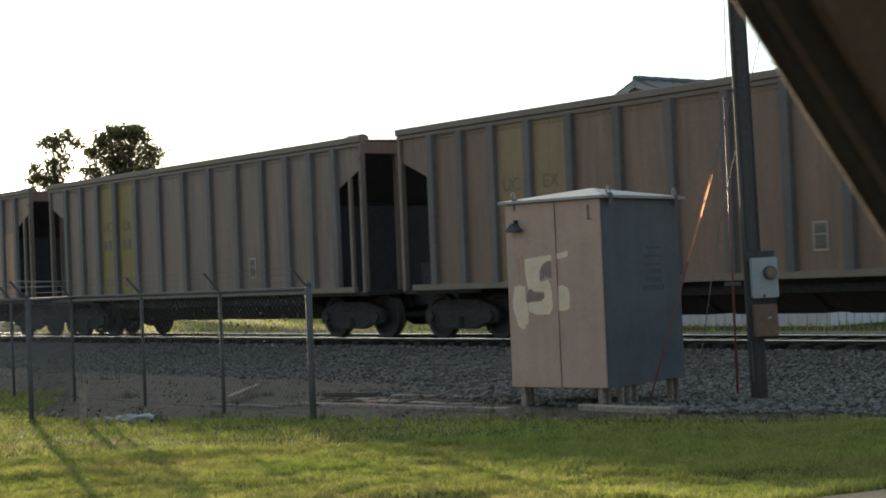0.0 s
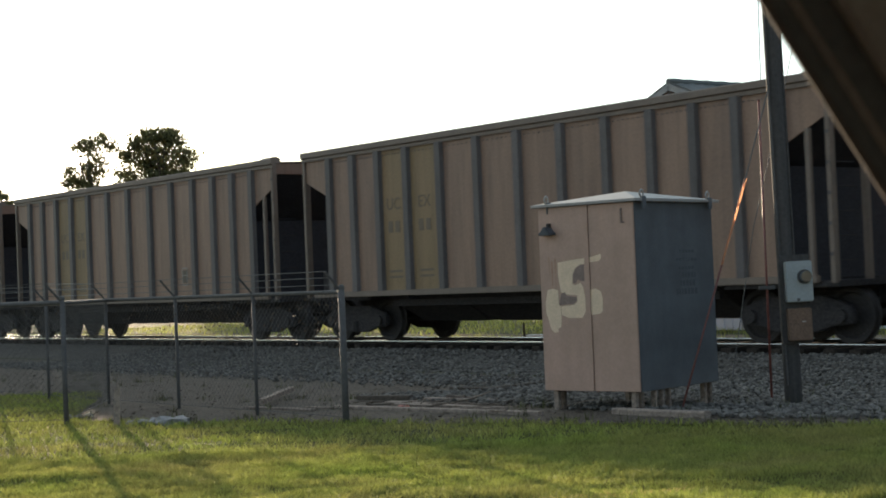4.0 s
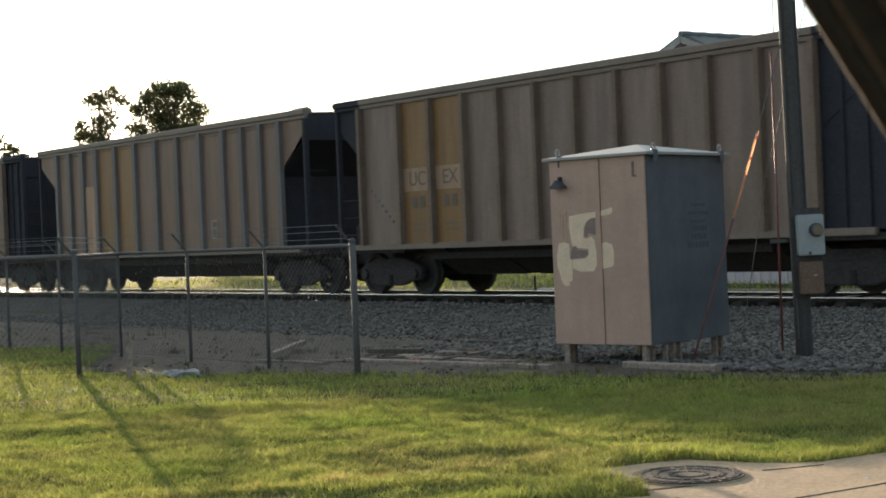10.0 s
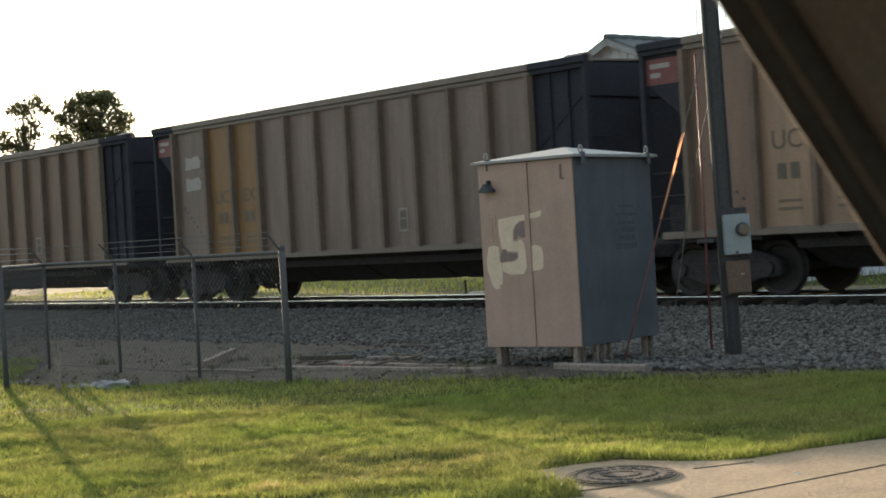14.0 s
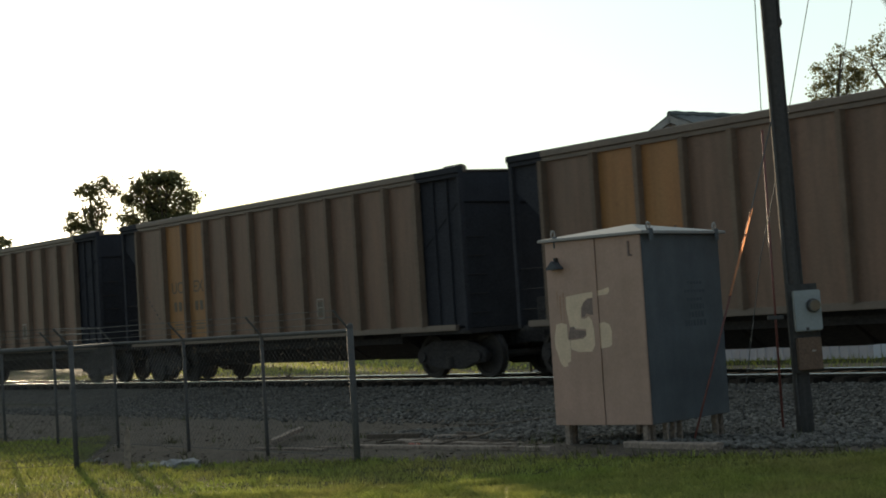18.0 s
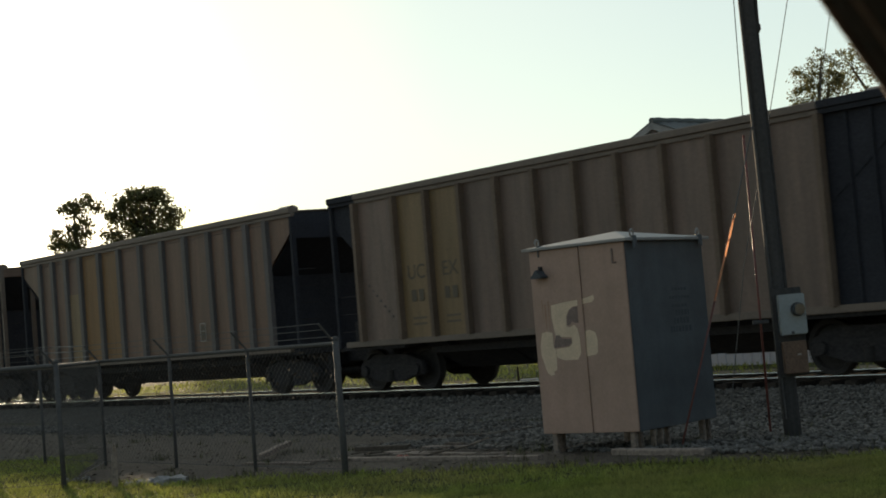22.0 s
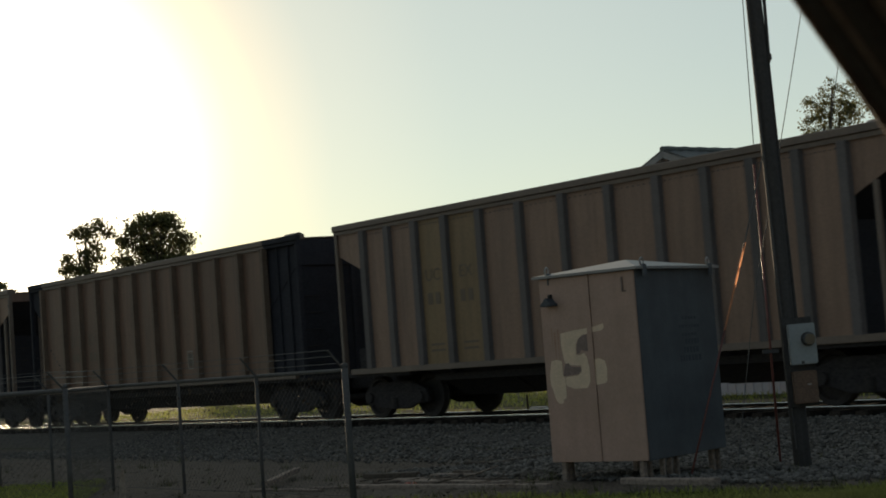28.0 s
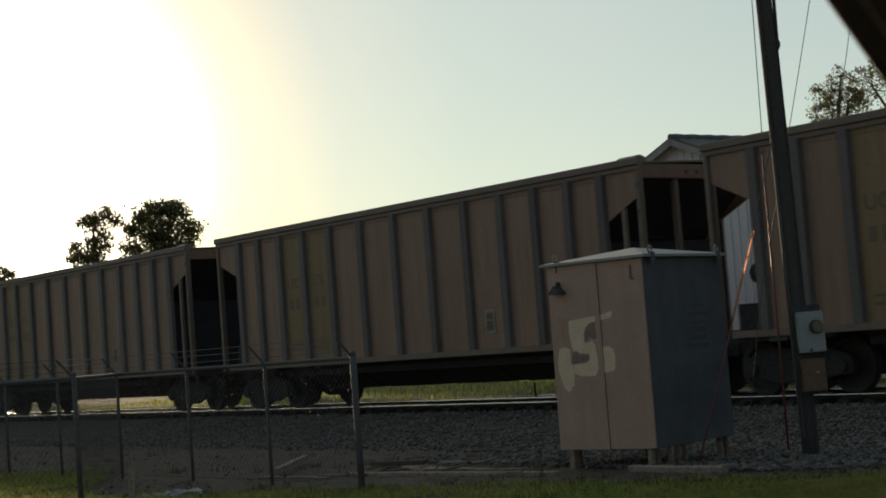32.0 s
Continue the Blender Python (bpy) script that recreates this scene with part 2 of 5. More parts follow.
M["deadleaf"] = mat("dead_leaf", (0.11, 0.085, 0.064), 0.9, spec=0.1, var=0.3, scale=2, fine=10, bump=0, island=0.35)
M["siding"] = mat("white_siding", (0.6, 0.6, 0.62), 0.6, var=0.05, scale=1.5, fine=30, bump=0.05, stain=0.2)
M["houseroof"] = mat("grey_sheet_roof", (0.15, 0.16, 0.155), 0.75, spec=0.2, metal=0.0, var=0.1, scale=2, fine=20, bump=0.05)
M["skirt"] = mat("white_skirting", (0.7, 0.68, 0.66), 0.7, var=0.08, scale=4, fine=30, stain=0.25)
M["trimdark"] = mat("dark_door_seal", (0.05, 0.042, 0.035), 0.7, var=0.2, scale=20, fine=200, bump=0.05)
M["striprim"] = mat("outer_brown_strip", (0.08, 0.058, 0.043), 0.85, var=0.15, scale=20, fine=200, bump=0.05, spec=0.2)
M["trimbrown"] = mat("brown_trim", (0.135, 0.097, 0.07), 0.6, var=0.15, scale=15, fine=300, bump=0.1)
M["liner"] = mat("brown_headliner", (0.24, 0.175, 0.13), 0.9, var=0.15, scale=12, fine=400, bump=0.3)
M["under"] = mat("underframe_grime", (0.045, 0.041, 0.042), 0.85, spec=0.15, var=0.35, scale=3, fine=25, col2=(0.06, 0.05, 0.045))
M["wheelsteel"] = mat("wheel_steel", (0.055, 0.048, 0.045), 0.7, spec=0.15, metal=0.0, var=0.25, scale=5, fine=30)
M["letter"] = mat("dark_lettering", (0.12, 0.09, 0.06), 0.6, var=0.3, scale=12, fine=60, bump=0)
M["bargepaint"] = mat("grey_bargeboard", (0.30, 0.30, 0.29), 0.7, var=0.1, scale=4, fine=30)
M["fadeletter"] = mat("faded_lettering", (0.165, 0.115, 0.075), 0.6, var=0.3, scale=12, fine=60, bump=0)
M["white"] = mat("faded_white_paint", (0.36, 0.31, 0.27), 0.6, var=0.15, scale=10, fine=60, bump=0)
PANEL = {
    "tan": mat("hopper_dusty_tan", (0.310, 0.186, 0.124), 0.6, var=0.10, scale=0.9, fine=22, bump=0.08, col2=(0.208, 0.123, 0.086), stain=0.75, stretch=(2.5, 1, 0.5), piece=0.08, streak=0.2),
    "brown": mat("hopper_dusty_brown", (0.225, 0.125, 0.083), 0.6, var=0.10, scale=0.9, fine=22, bump=0.08, col2=(0.142, 0.086, 0.056), stain=0.75, stretch=(2.5, 1, 0.5), piece=0.08, streak=0.2),
    "grey": mat("hopper_dusty_grey", (0.238, 0.155, 0.118), 0.6, var=0.10, scale=0.9, fine=22, bump=0.08, col2=(0.148, 0.103, 0.078), stain=0.75, stretch=(2.5, 1, 0.5), piece=0.08, streak=0.2),
    "olive": mat("hopper_olive_panel", (0.268, 0.166, 0.086), 0.6, var=0.10, scale=0.9, fine=22, bump=0.08, col2=(0.198, 0.131, 0.055), stain=0.6, stretch=(2.5, 1, 0.5), piece=0.05, streak=0.2),
    "yellow": mat("hopper_yellow_panel", (0.205, 0.145, 0.035), 0.6, var=0.10, scale=0.9, fine=22, bump=0.08, col2=(0.269, 0.185, 0.067), stain=0.6, stretch=(2.5, 1, 0.5), piece=0.05, streak=0.2),
    "orange": mat("hopper_orange_panel", (0.361, 0.155, 0.055), 0.6, var=0.10, scale=0.9, fine=22, bump=0.08, col2=(0.302, 0.151, 0.050), stain=0.6, stretch=(2.5, 1, 0.5), piece=0.05, streak=0.2),
    "ochre": mat("hopper_ochre_panel", (0.255, 0.128, 0.045), 0.6, var=0.10, scale=0.9, fine=22, bump=0.08, col2=(0.19, 0.092, 0.033), stain=0.6, stretch=(2.5, 1, 0.5), piece=0.05, streak=0.2),
    "pale": mat("hopper_pale_panel", (0.360, 0.212, 0.130), 0.6, var=0.10, scale=0.9, fine=22, bump=0.08, col2=(0.245, 0.150, 0.092), stain=0.6, stretch=(2.5, 1, 0.5), piece=0.05, streak=0.2),
    "rust": mat("hopper_rust_panel", (0.45, 0.275, 0.175), 0.65, var=0.12, scale=0.9, fine=22, bump=0.1, col2=(0.218, 0.084, 0.042), stain=0.6, stretch=(2.5, 1, 0.5), piece=0.05, streak=0.2),
}
M["rib"] = mat("hopper_rib_grey_brown", (0.118, 0.099, 0.094), 0.6, var=0.15, scale=1.5, fine=25, bump=0.08, col2=(0.059, 0.046, 0.042), piece=0.15, streak=0.25)
M["ribtan"] = mat("hopper_rib_tan", (0.195, 0.135, 0.098), 0.65, spec=0.2, var=0.15, scale=1.5, fine=25, bump=0.08, piece=0.12)
M["chord"] = mat("hopper_top_chord", (0.192, 0.139, 0.106), 0.6, var=0.12, scale=1.5, fine=25, bump=0.08, stain=0.5)
# end parts: the shade of the open car ends is put into these darks
M["inner"] = mat("hopper_end_shade", (0.05, 0.049, 0.056), 0.8, spec=0.12, var=0.2, scale=1.5, fine=25, bump=0.08)
M["innerblue"] = mat("hopper_end_shade_bluish", (0.044, 0.044, 0.051), 0.8, spec=0.12, var=0.2, scale=1.5, fine=25, bump=0.08)
M["redsign"] = mat("red_end_panel", (0.2, 0.052, 0.045), 0.6, var=0.15, scale=4, fine=25, bump=0.05)


# ---- mesh helpers ----
def add_box(bm, x0, x1, y0, y1, z0, z1, m=None):
    vs = [bm.verts.new(Vector(p) if m is None else m @ Vector(p)) for p in
          ((x0, y0, z0), (x1, y0, z0), (x1, y1, z0), (x0, y1, z0), (x0, y0, z1), (x1, y0, z1), (x1, y1, z1), (x0, y1, z1))]
    for f in ((3, 2, 1, 0), (4, 5, 6, 7), (0, 1, 5, 4), (1, 2, 6, 5), (2, 3, 7, 6), (3, 0, 4, 7)):
        bm.faces.new([vs[i] for i in f])


def box(x0, x1, y0, y1, z0, z1, bevel=0.0, m=None):
    bm = bmesh.new()
    add_box(bm, x0, x1, y0, y1, z0, z1, m)
    if bevel:
        bmesh.ops.bevel(bm, geom=bm.edges[:], offset=bevel, segments=2, affect="EDGES")
    return bm


def add_rod(bm, a, b, r0, r1=None, n=8, caps=True):
    a, b = Vector(a), Vector(b)
    r1 = r0 if r1 is None else r1
    q = (b - a).to_track_quat("Z", "Y")
    rings = []
    for p, r in ((a, r0), (b, r1)):
        rings.append([bm.verts.new(p + q @ Vector((r * math.cos(2 * math.pi * i / n), r * math.sin(2 * math.pi * i / n), 0))) for i in range(n)])
    for i in range(n):
        bm.faces.new((rings[0][i], rings[0][(i + 1) % n], rings[1][(i + 1) % n], rings[1][i]))
    if caps:
        bm.faces.new(rings[0][::-1])
        bm.faces.new(rings[1])


def rod(a, b, r0, r1=None, n=8):
    bm = bmesh.new()
    add_rod(bm, a, b, r0, r1, n)
    return bm


def tube(pts, radii, n=8):
    """One unbroken tapering tube through the points."""
    bm = bmesh.new()
    pts = [Vector(p) for p in pts]
    rings = []
    for i, p in enumerate(pts):
        d = pts[min(i + 1, len(pts) - 1)] - pts[max(i - 1, 0)]
        q = d.to_track_quat("Z", "Y")
        r = radii[i] if isinstance(radii, (list, tuple)) else radii
        rings.append([bm.verts.new(p + q @ Vector((r * math.cos(2 * math.pi * k / n), r * math.sin(2 * math.pi * k / n), 0))) for k in range(n)])
    for a, c in zip(rings, rings[1:]):
        for k in range(n):
            bm.faces.new((a[k], a[(k + 1) % n], c[(k + 1) % n], c[k]))
    bm.faces.new(rings[0][::-1])
    bm.faces.new(rings[-1])
    return bm


def add_prism(bm, pts, axis, lo, hi):
    """A polygon of (u, v) points pushed along an axis: 'y' takes (x, z), 'x' takes (y, z), 'z' takes (x, y)."""
    def at(u, v, w):
        return {"y": (u, w, v), "x": (w, u, v), "z": (u, v, w)}[axis]
    a = [bm.verts.new(at(u, v, lo)) for u, v in pts]
    b = [bm.verts.new(at(u, v, hi)) for u, v in pts]
    bm.faces.new(a)
    bm.faces.new(b[::-1])
    for i in range(len(pts)):
        j = (i + 1) % len(pts)
        bm.faces.new((a[j], a[i], b[i], b[j]))


def prism(pts, axis, lo, hi, bevel=0.0):
    bm = bmesh.new()
    add_prism(bm, pts, axis, lo, hi)
    bmesh.ops.recalc_face_normals(bm, faces=bm.faces[:])
    if bevel:
        bmesh.ops.bevel(bm, geom=bm.edges[:], offset=bevel, segments=2, affect="EDGES")
    return bm


def mesh_of(name, bm, material, smooth=False):
    me = bpy.data.meshes.new(name)
    bm.to_mesh(me)
    bm.free()
    me.materials.append(material)
    if smooth:
        me.shade_smooth()
    return me


def part(name, bm, material, parent, label="", smooth=False):
    ob = new(name, mesh_of(name, bm, material, smooth))
    ob.parent = parent
    return tagged(ob, label)


def share(name, me, parent, m=None, label=""):
    ob = new(name, me)
    ob.parent = parent
    if m is not None:
        ob.matrix_local = m
    return tagged(ob, label)


def thing(name, m, label, category, group="", kind=""):
    ob = new(name)
    ob.matrix_world = m
    ob.empty_display_size = 0.2
    return tagged(ob, label, category, group, kind)


def solid(name, bm, material, label, category, group="", kind="", m=None, smooth=False):
    ob = new(name, mesh_of(name, bm, material, smooth))
    if m is not None:
        ob.matrix_world = m
    return tagged(ob, label, category, group, kind)


def quads(name, verts, faces, material):
    me = bpy.data.meshes.new(name)
    me.from_pydata(verts, [], faces)
    me.materials.append(material)
    return me


# ---- plan: the track runs past at a slant, far end to the left ----
TURN = -50.1                                   # heading of travel
GO = Vector((math.cos(radians(TURN)), math.sin(radians(TURN)), 0))
OFF = Vector((-GO.y, GO.x, 0))                 # away from the camera
MID = Vector((0, 30.4, 0)) + OFF * 1.6         # on the centre line
RAIL = 0.12                                    # top of rail


def on_track(s, v=0.0, z=0.0):
    """World place: s metres back along the track from MID, v metres beyond the centre line."""
    p = MID - GO * s + OFF * v
    return Vector((p.x, p.y, z))


def track_pose(s, v=0.0, z=0.0):
    p = on_track(s, v, z)
    return pose(p.x, p.y, p.z, 0, 0, TURN)


def ground_z(x, y):
    v = (Vector((x, y, 0)) - MID).dot(OFF)
    lawn = -0.22 * min(1, max(0, (v + 10.0) / 5.0))
    return lawn


# ---- ground ----
def make_ground():
    vs = [-400, -120, -60, -40, -30, -24, -20, -16, -13, -10, -9, -8, -7, -6, -5, -4, -2, 0, 2, 4, 8, 14, 20, 30, 60, 120, 300, 900, 3000]
    ss = [-3000, -900, -300, -120, -60] + list(range(-40, 60, 4)) + [70, 90, 120, 300, 900, 3000]
    verts, faces = [], []
    for v in vs:
        for s in ss:
            p = on_track(s, v)
            verts.append((p.x, p.y, ground_z(p.x, p.y)))
    n = len(ss)
    for i in range(len(vs) - 1):
        for j in range(n - 1):
            a = i * n + j
            faces.append((a, a + n, a + n + 1, a + 1))
    ob = new("ground", quads("ground", verts, faces, M["grass"]))
    return tagged(ob, "mown lawn and rough grass in evening sun", "ground", kind="structure")


make_ground()


def make_bed():
    prof = [(-4.6, -0.25), (-3.3, -0.17), (-1.9, -0.03), (1.9, -0.03), (3.4, -0.17), (5.0, -0.27)]
    verts, faces = [], []
    steps = [-120, -60, -30] + list(range(-20, 62, 2)) + [80, 110, 160, 260]
    for s in steps:
        for v, z in prof:
            p = on_track(s, v)
            verts.append((p.x, p.y, z + 0.02 * noise.noise((s, v * 2, 0))))
    n = len(prof)
    for i in range(len(steps) - 1):
        for j in range(n - 1):
            a = i * n + j
            faces.append((a, a + 1, a + n + 1, a + n))
    tagged(new("ballast_bed", quads("ballast_bed", verts, faces, M["ballast"])), "grey crushed stone track bed", "track bed", kind="structure")


make_bed()


def make_rails():
    for v, word in ((-0.755, "near"), (0.755, "far")):
        rail = thing("rail", track_pose(0, v, RAIL), "worn steel running rail with polished head", "rail", "running rails", "structure")
        part("rail_web", prism([(-0.07, -0.17), (0.07, -0.17), (0.07, -0.155), (0.012, -0.13), (0.012, -0.045), (0.035, -0.035), (0.035, -0.014), (-0.035, -0.014), (-0.035, -0.035), (-0.012, -0.045), (-0.012, -0.13), (-0.07, -0.155)], "x", -260, 120), M["rail"], rail)
        part("rail_head", prism([(-0.036, -0.014), (0.036, -0.014), (0.035, -0.006), (0.026, 0.0), (-0.026, 0.0), (-0.035, -0.006)], "x", -260, 120), M["railhead"], rail, "polished running surface")
    me = mesh_of("tie", box(-0.115, 0.115, -1.3, 1.3, -0.24, -0.055, 0.012), M["tie"])
    for i in range(110):
        ob = new("railway_tie", me)
        ob.matrix_world = track_pose(-14 + i * 0.52, random.uniform(-0.04, 0.04), RAIL) @ pose(0, 0, 0, 0, 0, random.uniform(-1.5, 1.5))
        tagged(ob, "dark creosoted wooden railway tie in ballast", "railway tie", "ties under the rails", "structure")


make_rails()


# ---- street, drive and manhole ----
STREET = [(-40, -6.5), (-3.0, 6.6), (-0.5, 7.5), (0.24, 7.9), (0.55, 7.81), (0.81, 7.85), (0.82, 8.08), (0.64, 8.4), (0.59, 8.75), (0.86, 8.93), (1.16, 9.03),
          (1.47, 8.83), (1.69, 8.76), (1.87, 8.76), (2.25, 8.99), (2.52, 9.11), (4.0, 9.75), (40, 25), (40, -40), (-40, -40)]


def in_street(x, y):
    """True for those of the places (arrays) that lie on the concrete."""
    hit, n = np.zeros(len(x), bool), len(STREET)
    for i in range(n):
        (xa, ya), (xb, yb) = STREET[i], STREET[i - 1]
        if ya != yb:
            hit ^= ((ya > y) != (yb > y)) & (x < (xb - xa) * (y - ya) / (yb - ya) + xa)
    return hit


def make_street():
    street = tagged(new("street", mesh_of("street", prism(STREET, "z", -0.12, 0.012), M["concrete"])), "worn pale concrete street and drive apron", "street", kind="structure")

    def strip(a, b, w):
        a, b = Vector((*a, 0)), Vector((*b, 0))
        s = (b - a).normalized().cross(Vector((0, 0, 1))) * w / 2
        return prism([tuple((p)[:2]) for p in (a - s, b - s, b + s, a + s)], "z", 0.004, 0.0145)
    for a, b, w in (((0.93, 7.76), (1.59, 7.11), 0.012), ((0.7, 7.12), (3.6, 8.97), 0.012), ((1.5, 8.52), (1.86, 8.64), 0.014), ((0.80, 8.02), (1.16, 8.14), 0.03)):
        part("joint", strip(a, b, w), M["tie"], street, "dark slab joint")


make_street()


def make_manhole():
    c = thing("manhole_cover", pose(1.08, 8.42, 0.012), "worn cast iron manhole cover set in concrete", "manhole cover")
    bm = bmesh.new()
    add_rod(bm, (0, 0, -0.05), (0, 0, 0.006), 0.32, n=40)
    part("frame", bm, M["concrete"], c, "raised concrete collar")
    part("cover", rod((0, 0, -0.02), (0, 0, 0.013), 0.305, n=40), M["rail"], c, "brown iron disc")
    for r in (0.28, 0.20, 0.11):
        d = 2 * math.pi * 0.72 / 24
        p = [(r, 0), (r * math.cos(d), r * math.sin(d)), ((r - 0.03) * math.cos(d), (r - 0.03) * math.sin(d)), (r - 0.03, 0)]
        me = mesh_of("raised_bar", prism(p, "z", 0.012, 0.0165), M["rail"])
        for i in range(24):
            share("raised_bar", me, c, pose(0, 0, 0, 0, 0, 15 * i))


make_manhole()


# ---- lawn ----
def make_lawn(name, n, region, tall, wide, label, drop, material="blade"):
    rng = np.random.default_rng(7 + n)
    x0, x1, y0, y1 = region
    xs, ys = rng.uniform(x0, x1, n * 2), rng.uniform(y0, y1, n * 2)
    ok = (np.abs(xs) <= 0.36 * ys + 0.8) & ~drop(xs, ys)
    k = np.stack([xs[ok], ys[ok]], 1)[:n]
    keep = k.tolist()
    m = len(k)
    ang = rng.uniform(0, 2 * np.pi, m)
    clump = np.array([0.6 + 0.8 * (0.5 + 0.5 * noise.noise((x * 1.3, y * 1.3, 0))) + 0.75 * noise.noise((x * 4, y * 6, 3)) for x, y in keep])
    h = tall * rng.uniform(0.5, 1.2, m) * np.clip(clump, 0.25, 2.4)
    h *= np.where(in_street(k[:, 0], k[:, 1] - 0.22) | in_street(k[:, 0] + 0.2, k[:, 1] - 0.1), 1.6, 1.0)
    w = wide * rng.uniform(0.6, 1.3, m)
    lean = h * rng.uniform(0.3, 1.5, m)
    la = rng.uniform(0, 2 * np.pi, m)
    gz = np.array([ground_z(x, y) + max(0, 0.045 * noise.noise((x * 0.7, y * 2.1, 7)) + 0.02 * noise.noise((x * 2.4, y * 4.5, 9))) for x, y in keep])
    v = np.zeros((m, 5, 3))
    dx, dy = np.cos(ang) * w, np.sin(ang) * w
    for i, (f, side, up) in enumerate(((0, -1, 0), (0, 1, 0), (0.35, 0.7, 0.6), (0.35, -0.7, 0.6), (1, 0, 1))):
        v[:, i, 0] = k[:, 0] + dx * side + np.cos(la) * lean * f
        v[:, i, 1] = k[:, 1] + dy * side + np.sin(la) * lean * f
        v[:, i, 2] = gz + h * up - 0.004
    me = bpy.data.meshes.new(name)
    me.vertices.add(m * 5)
    me.vertices.foreach_set("co", v.reshape(-1))
    base = np.arange(m)[:, None] * 5
    loops = np.concatenate([base + np.array([0, 1, 2, 3]), base + np.array([3, 2, 4])], axis=1)
    me.loops.add(m * 7)
    me.loops.foreach_set("vertex_index", loops.reshape(-1))
    me.polygons.add(m * 2)
    starts = np.stack([np.arange(m) * 7, np.arange(m) * 7 + 4], 1)
    me.polygons.foreach_set("loop_start", starts.reshape(-1))
    me.update(calc_edges=True)
    me.materials.append(M[material])
    tagged(new(name, me), label, "grass", kind="stuff")


def lawn_edge(x):
    """Where the lawn gives way to the dirt along fence and cabinet."""
    k = min(1, max(0, (-4.3 - x) / 0.9))
    return 14.78 - 0.47 * x + 4.0 * k * k * (3 - 2 * k) + 0.22 * noise.noise((x * 1.3, 5, 0))


def bare(x, y):
    edge = np.interp(x, [-10 + 0.1 * i for i in range(201)], [lawn_edge(-10 + 0.1 * i) for i in range(201)])
    return in_street(x, y) | (y > edge + 0.12)


def off_dry_band(x, y):
    """Outside the strip of dead grass behind the edge of the street."""
    wave = np.array([0.09 * noise.noise((u * 2.3, v * 2.3, 2)) for u, v in zip(x, y)])
    return in_street(x, y) | (np.abs(y - 8.5 - 0.505 * (x + 1.1) + wave) > 0.10 + wave)


make_lawn("lawn_grass", 300000, (-5.5, 5.5, 6.0, 13.0), 0.046, 0.0024, "short mown green lawn grass with dry tufts", bare)
make_lawn("verge_grass", 90000, (-9, 8, 12.5, 23), 0.055, 0.0042, "longer shaded grass along the fence", bare)
make_lawn("dry_grass", 9000, (-2.2, 1.3, 7.9, 9.8), 0.05, 0.0028, "strip of dead straw-coloured grass beside the street", off_dry_band, "straw")


# ---- track bed stones ----
def make_stones():
    rng = np.random.default_rng(3)
    shapes = []
    for i in range(6):
        bm = bmesh.new()
        bmesh.ops.create_icosphere(bm, subdivisions=1, radius=1)
        for q in bm.verts:
            q.co *= 0.75 + 0.45 * noise.noise(q.co * 1.4 + Vector((i * 9, 0, 0)))
        shapes.append((np.array([q.co[:] for q in bm.verts]), np.array([[q.index for q in f.verts] for f in bm.faces])))
        bm.free()
    V, F, n, single = [], [], 0, 0
    pieces = []
    for k, (a, fc) in enumerate(shapes):
        me = quads("stone", (a * np.array([0.042, 0.035, 0.028])).tolist(), fc.tolist(), M["stone"])
        pieces.append(me)
    slope = [(-4.6, -0.25), (-3.3, -0.17), (-1.9, -0.03), (1.9, -0.03), (3.4, -0.17)]
    bed = bpy.data.objects["ballast_bed"]
    for i in range(32000):
        s = rng.uniform(-16, 12) if i < 19000 else rng.uniform(-18, -8)
        vv = rng.uniform(-10.2 if s < -8 else -8.2, -0.95) if rng.random() < 0.88 else rng.uniform(-0.6, 2.5)
        p = on_track(s, vv)
        z = float(np.interp(vv, [q for q, _ in slope], [q for _, q in slope])) if vv > -4.6 else ground_z(p.x, p.y)
        if (vv < -6.5 and s >= -8 and rng.random() < (-vv - 6.5) * 0.5) or p.y < lawn_edge(p.x) + 0.5:
            continue
        t = rng.uniform(0, 6.28)
        if single < 300 and vv < -7.4 and -16 < s < -11:
            share("stone", pieces[i % 6], bed, pose(p.x, p.y, z + 0.034, rng.uniform(-25, 25), rng.uniform(-25, 25), math.degrees(t)))
            single += 1
            continue
        a, fc = shapes[rng.integers(6)]
        r = rng.uniform(0.018, 0.042)
        c, sn = math.cos(t), math.sin(t)
        q = a * np.array([r * 1.2, r, r * 0.8])
        q = np.stack([q[:, 0] * c - q[:, 1] * sn, q[:, 0] * sn + q[:, 1] * c, q[:, 2]], 1) + np.array([p.x, p.y, z + r * (0.45 if vv > -4.6 else 0.95)])
        V.append(q)
        F.append(fc + n)
        n += len(a)
    me = quads("ballast_stones", np.concatenate(V).tolist(), np.concatenate(F).tolist(), M["stone"])
    tagged(new("ballast_stones", me), "loose grey crushed ballast stones beside the rails", "ballast", kind="stuff")


make_stones()


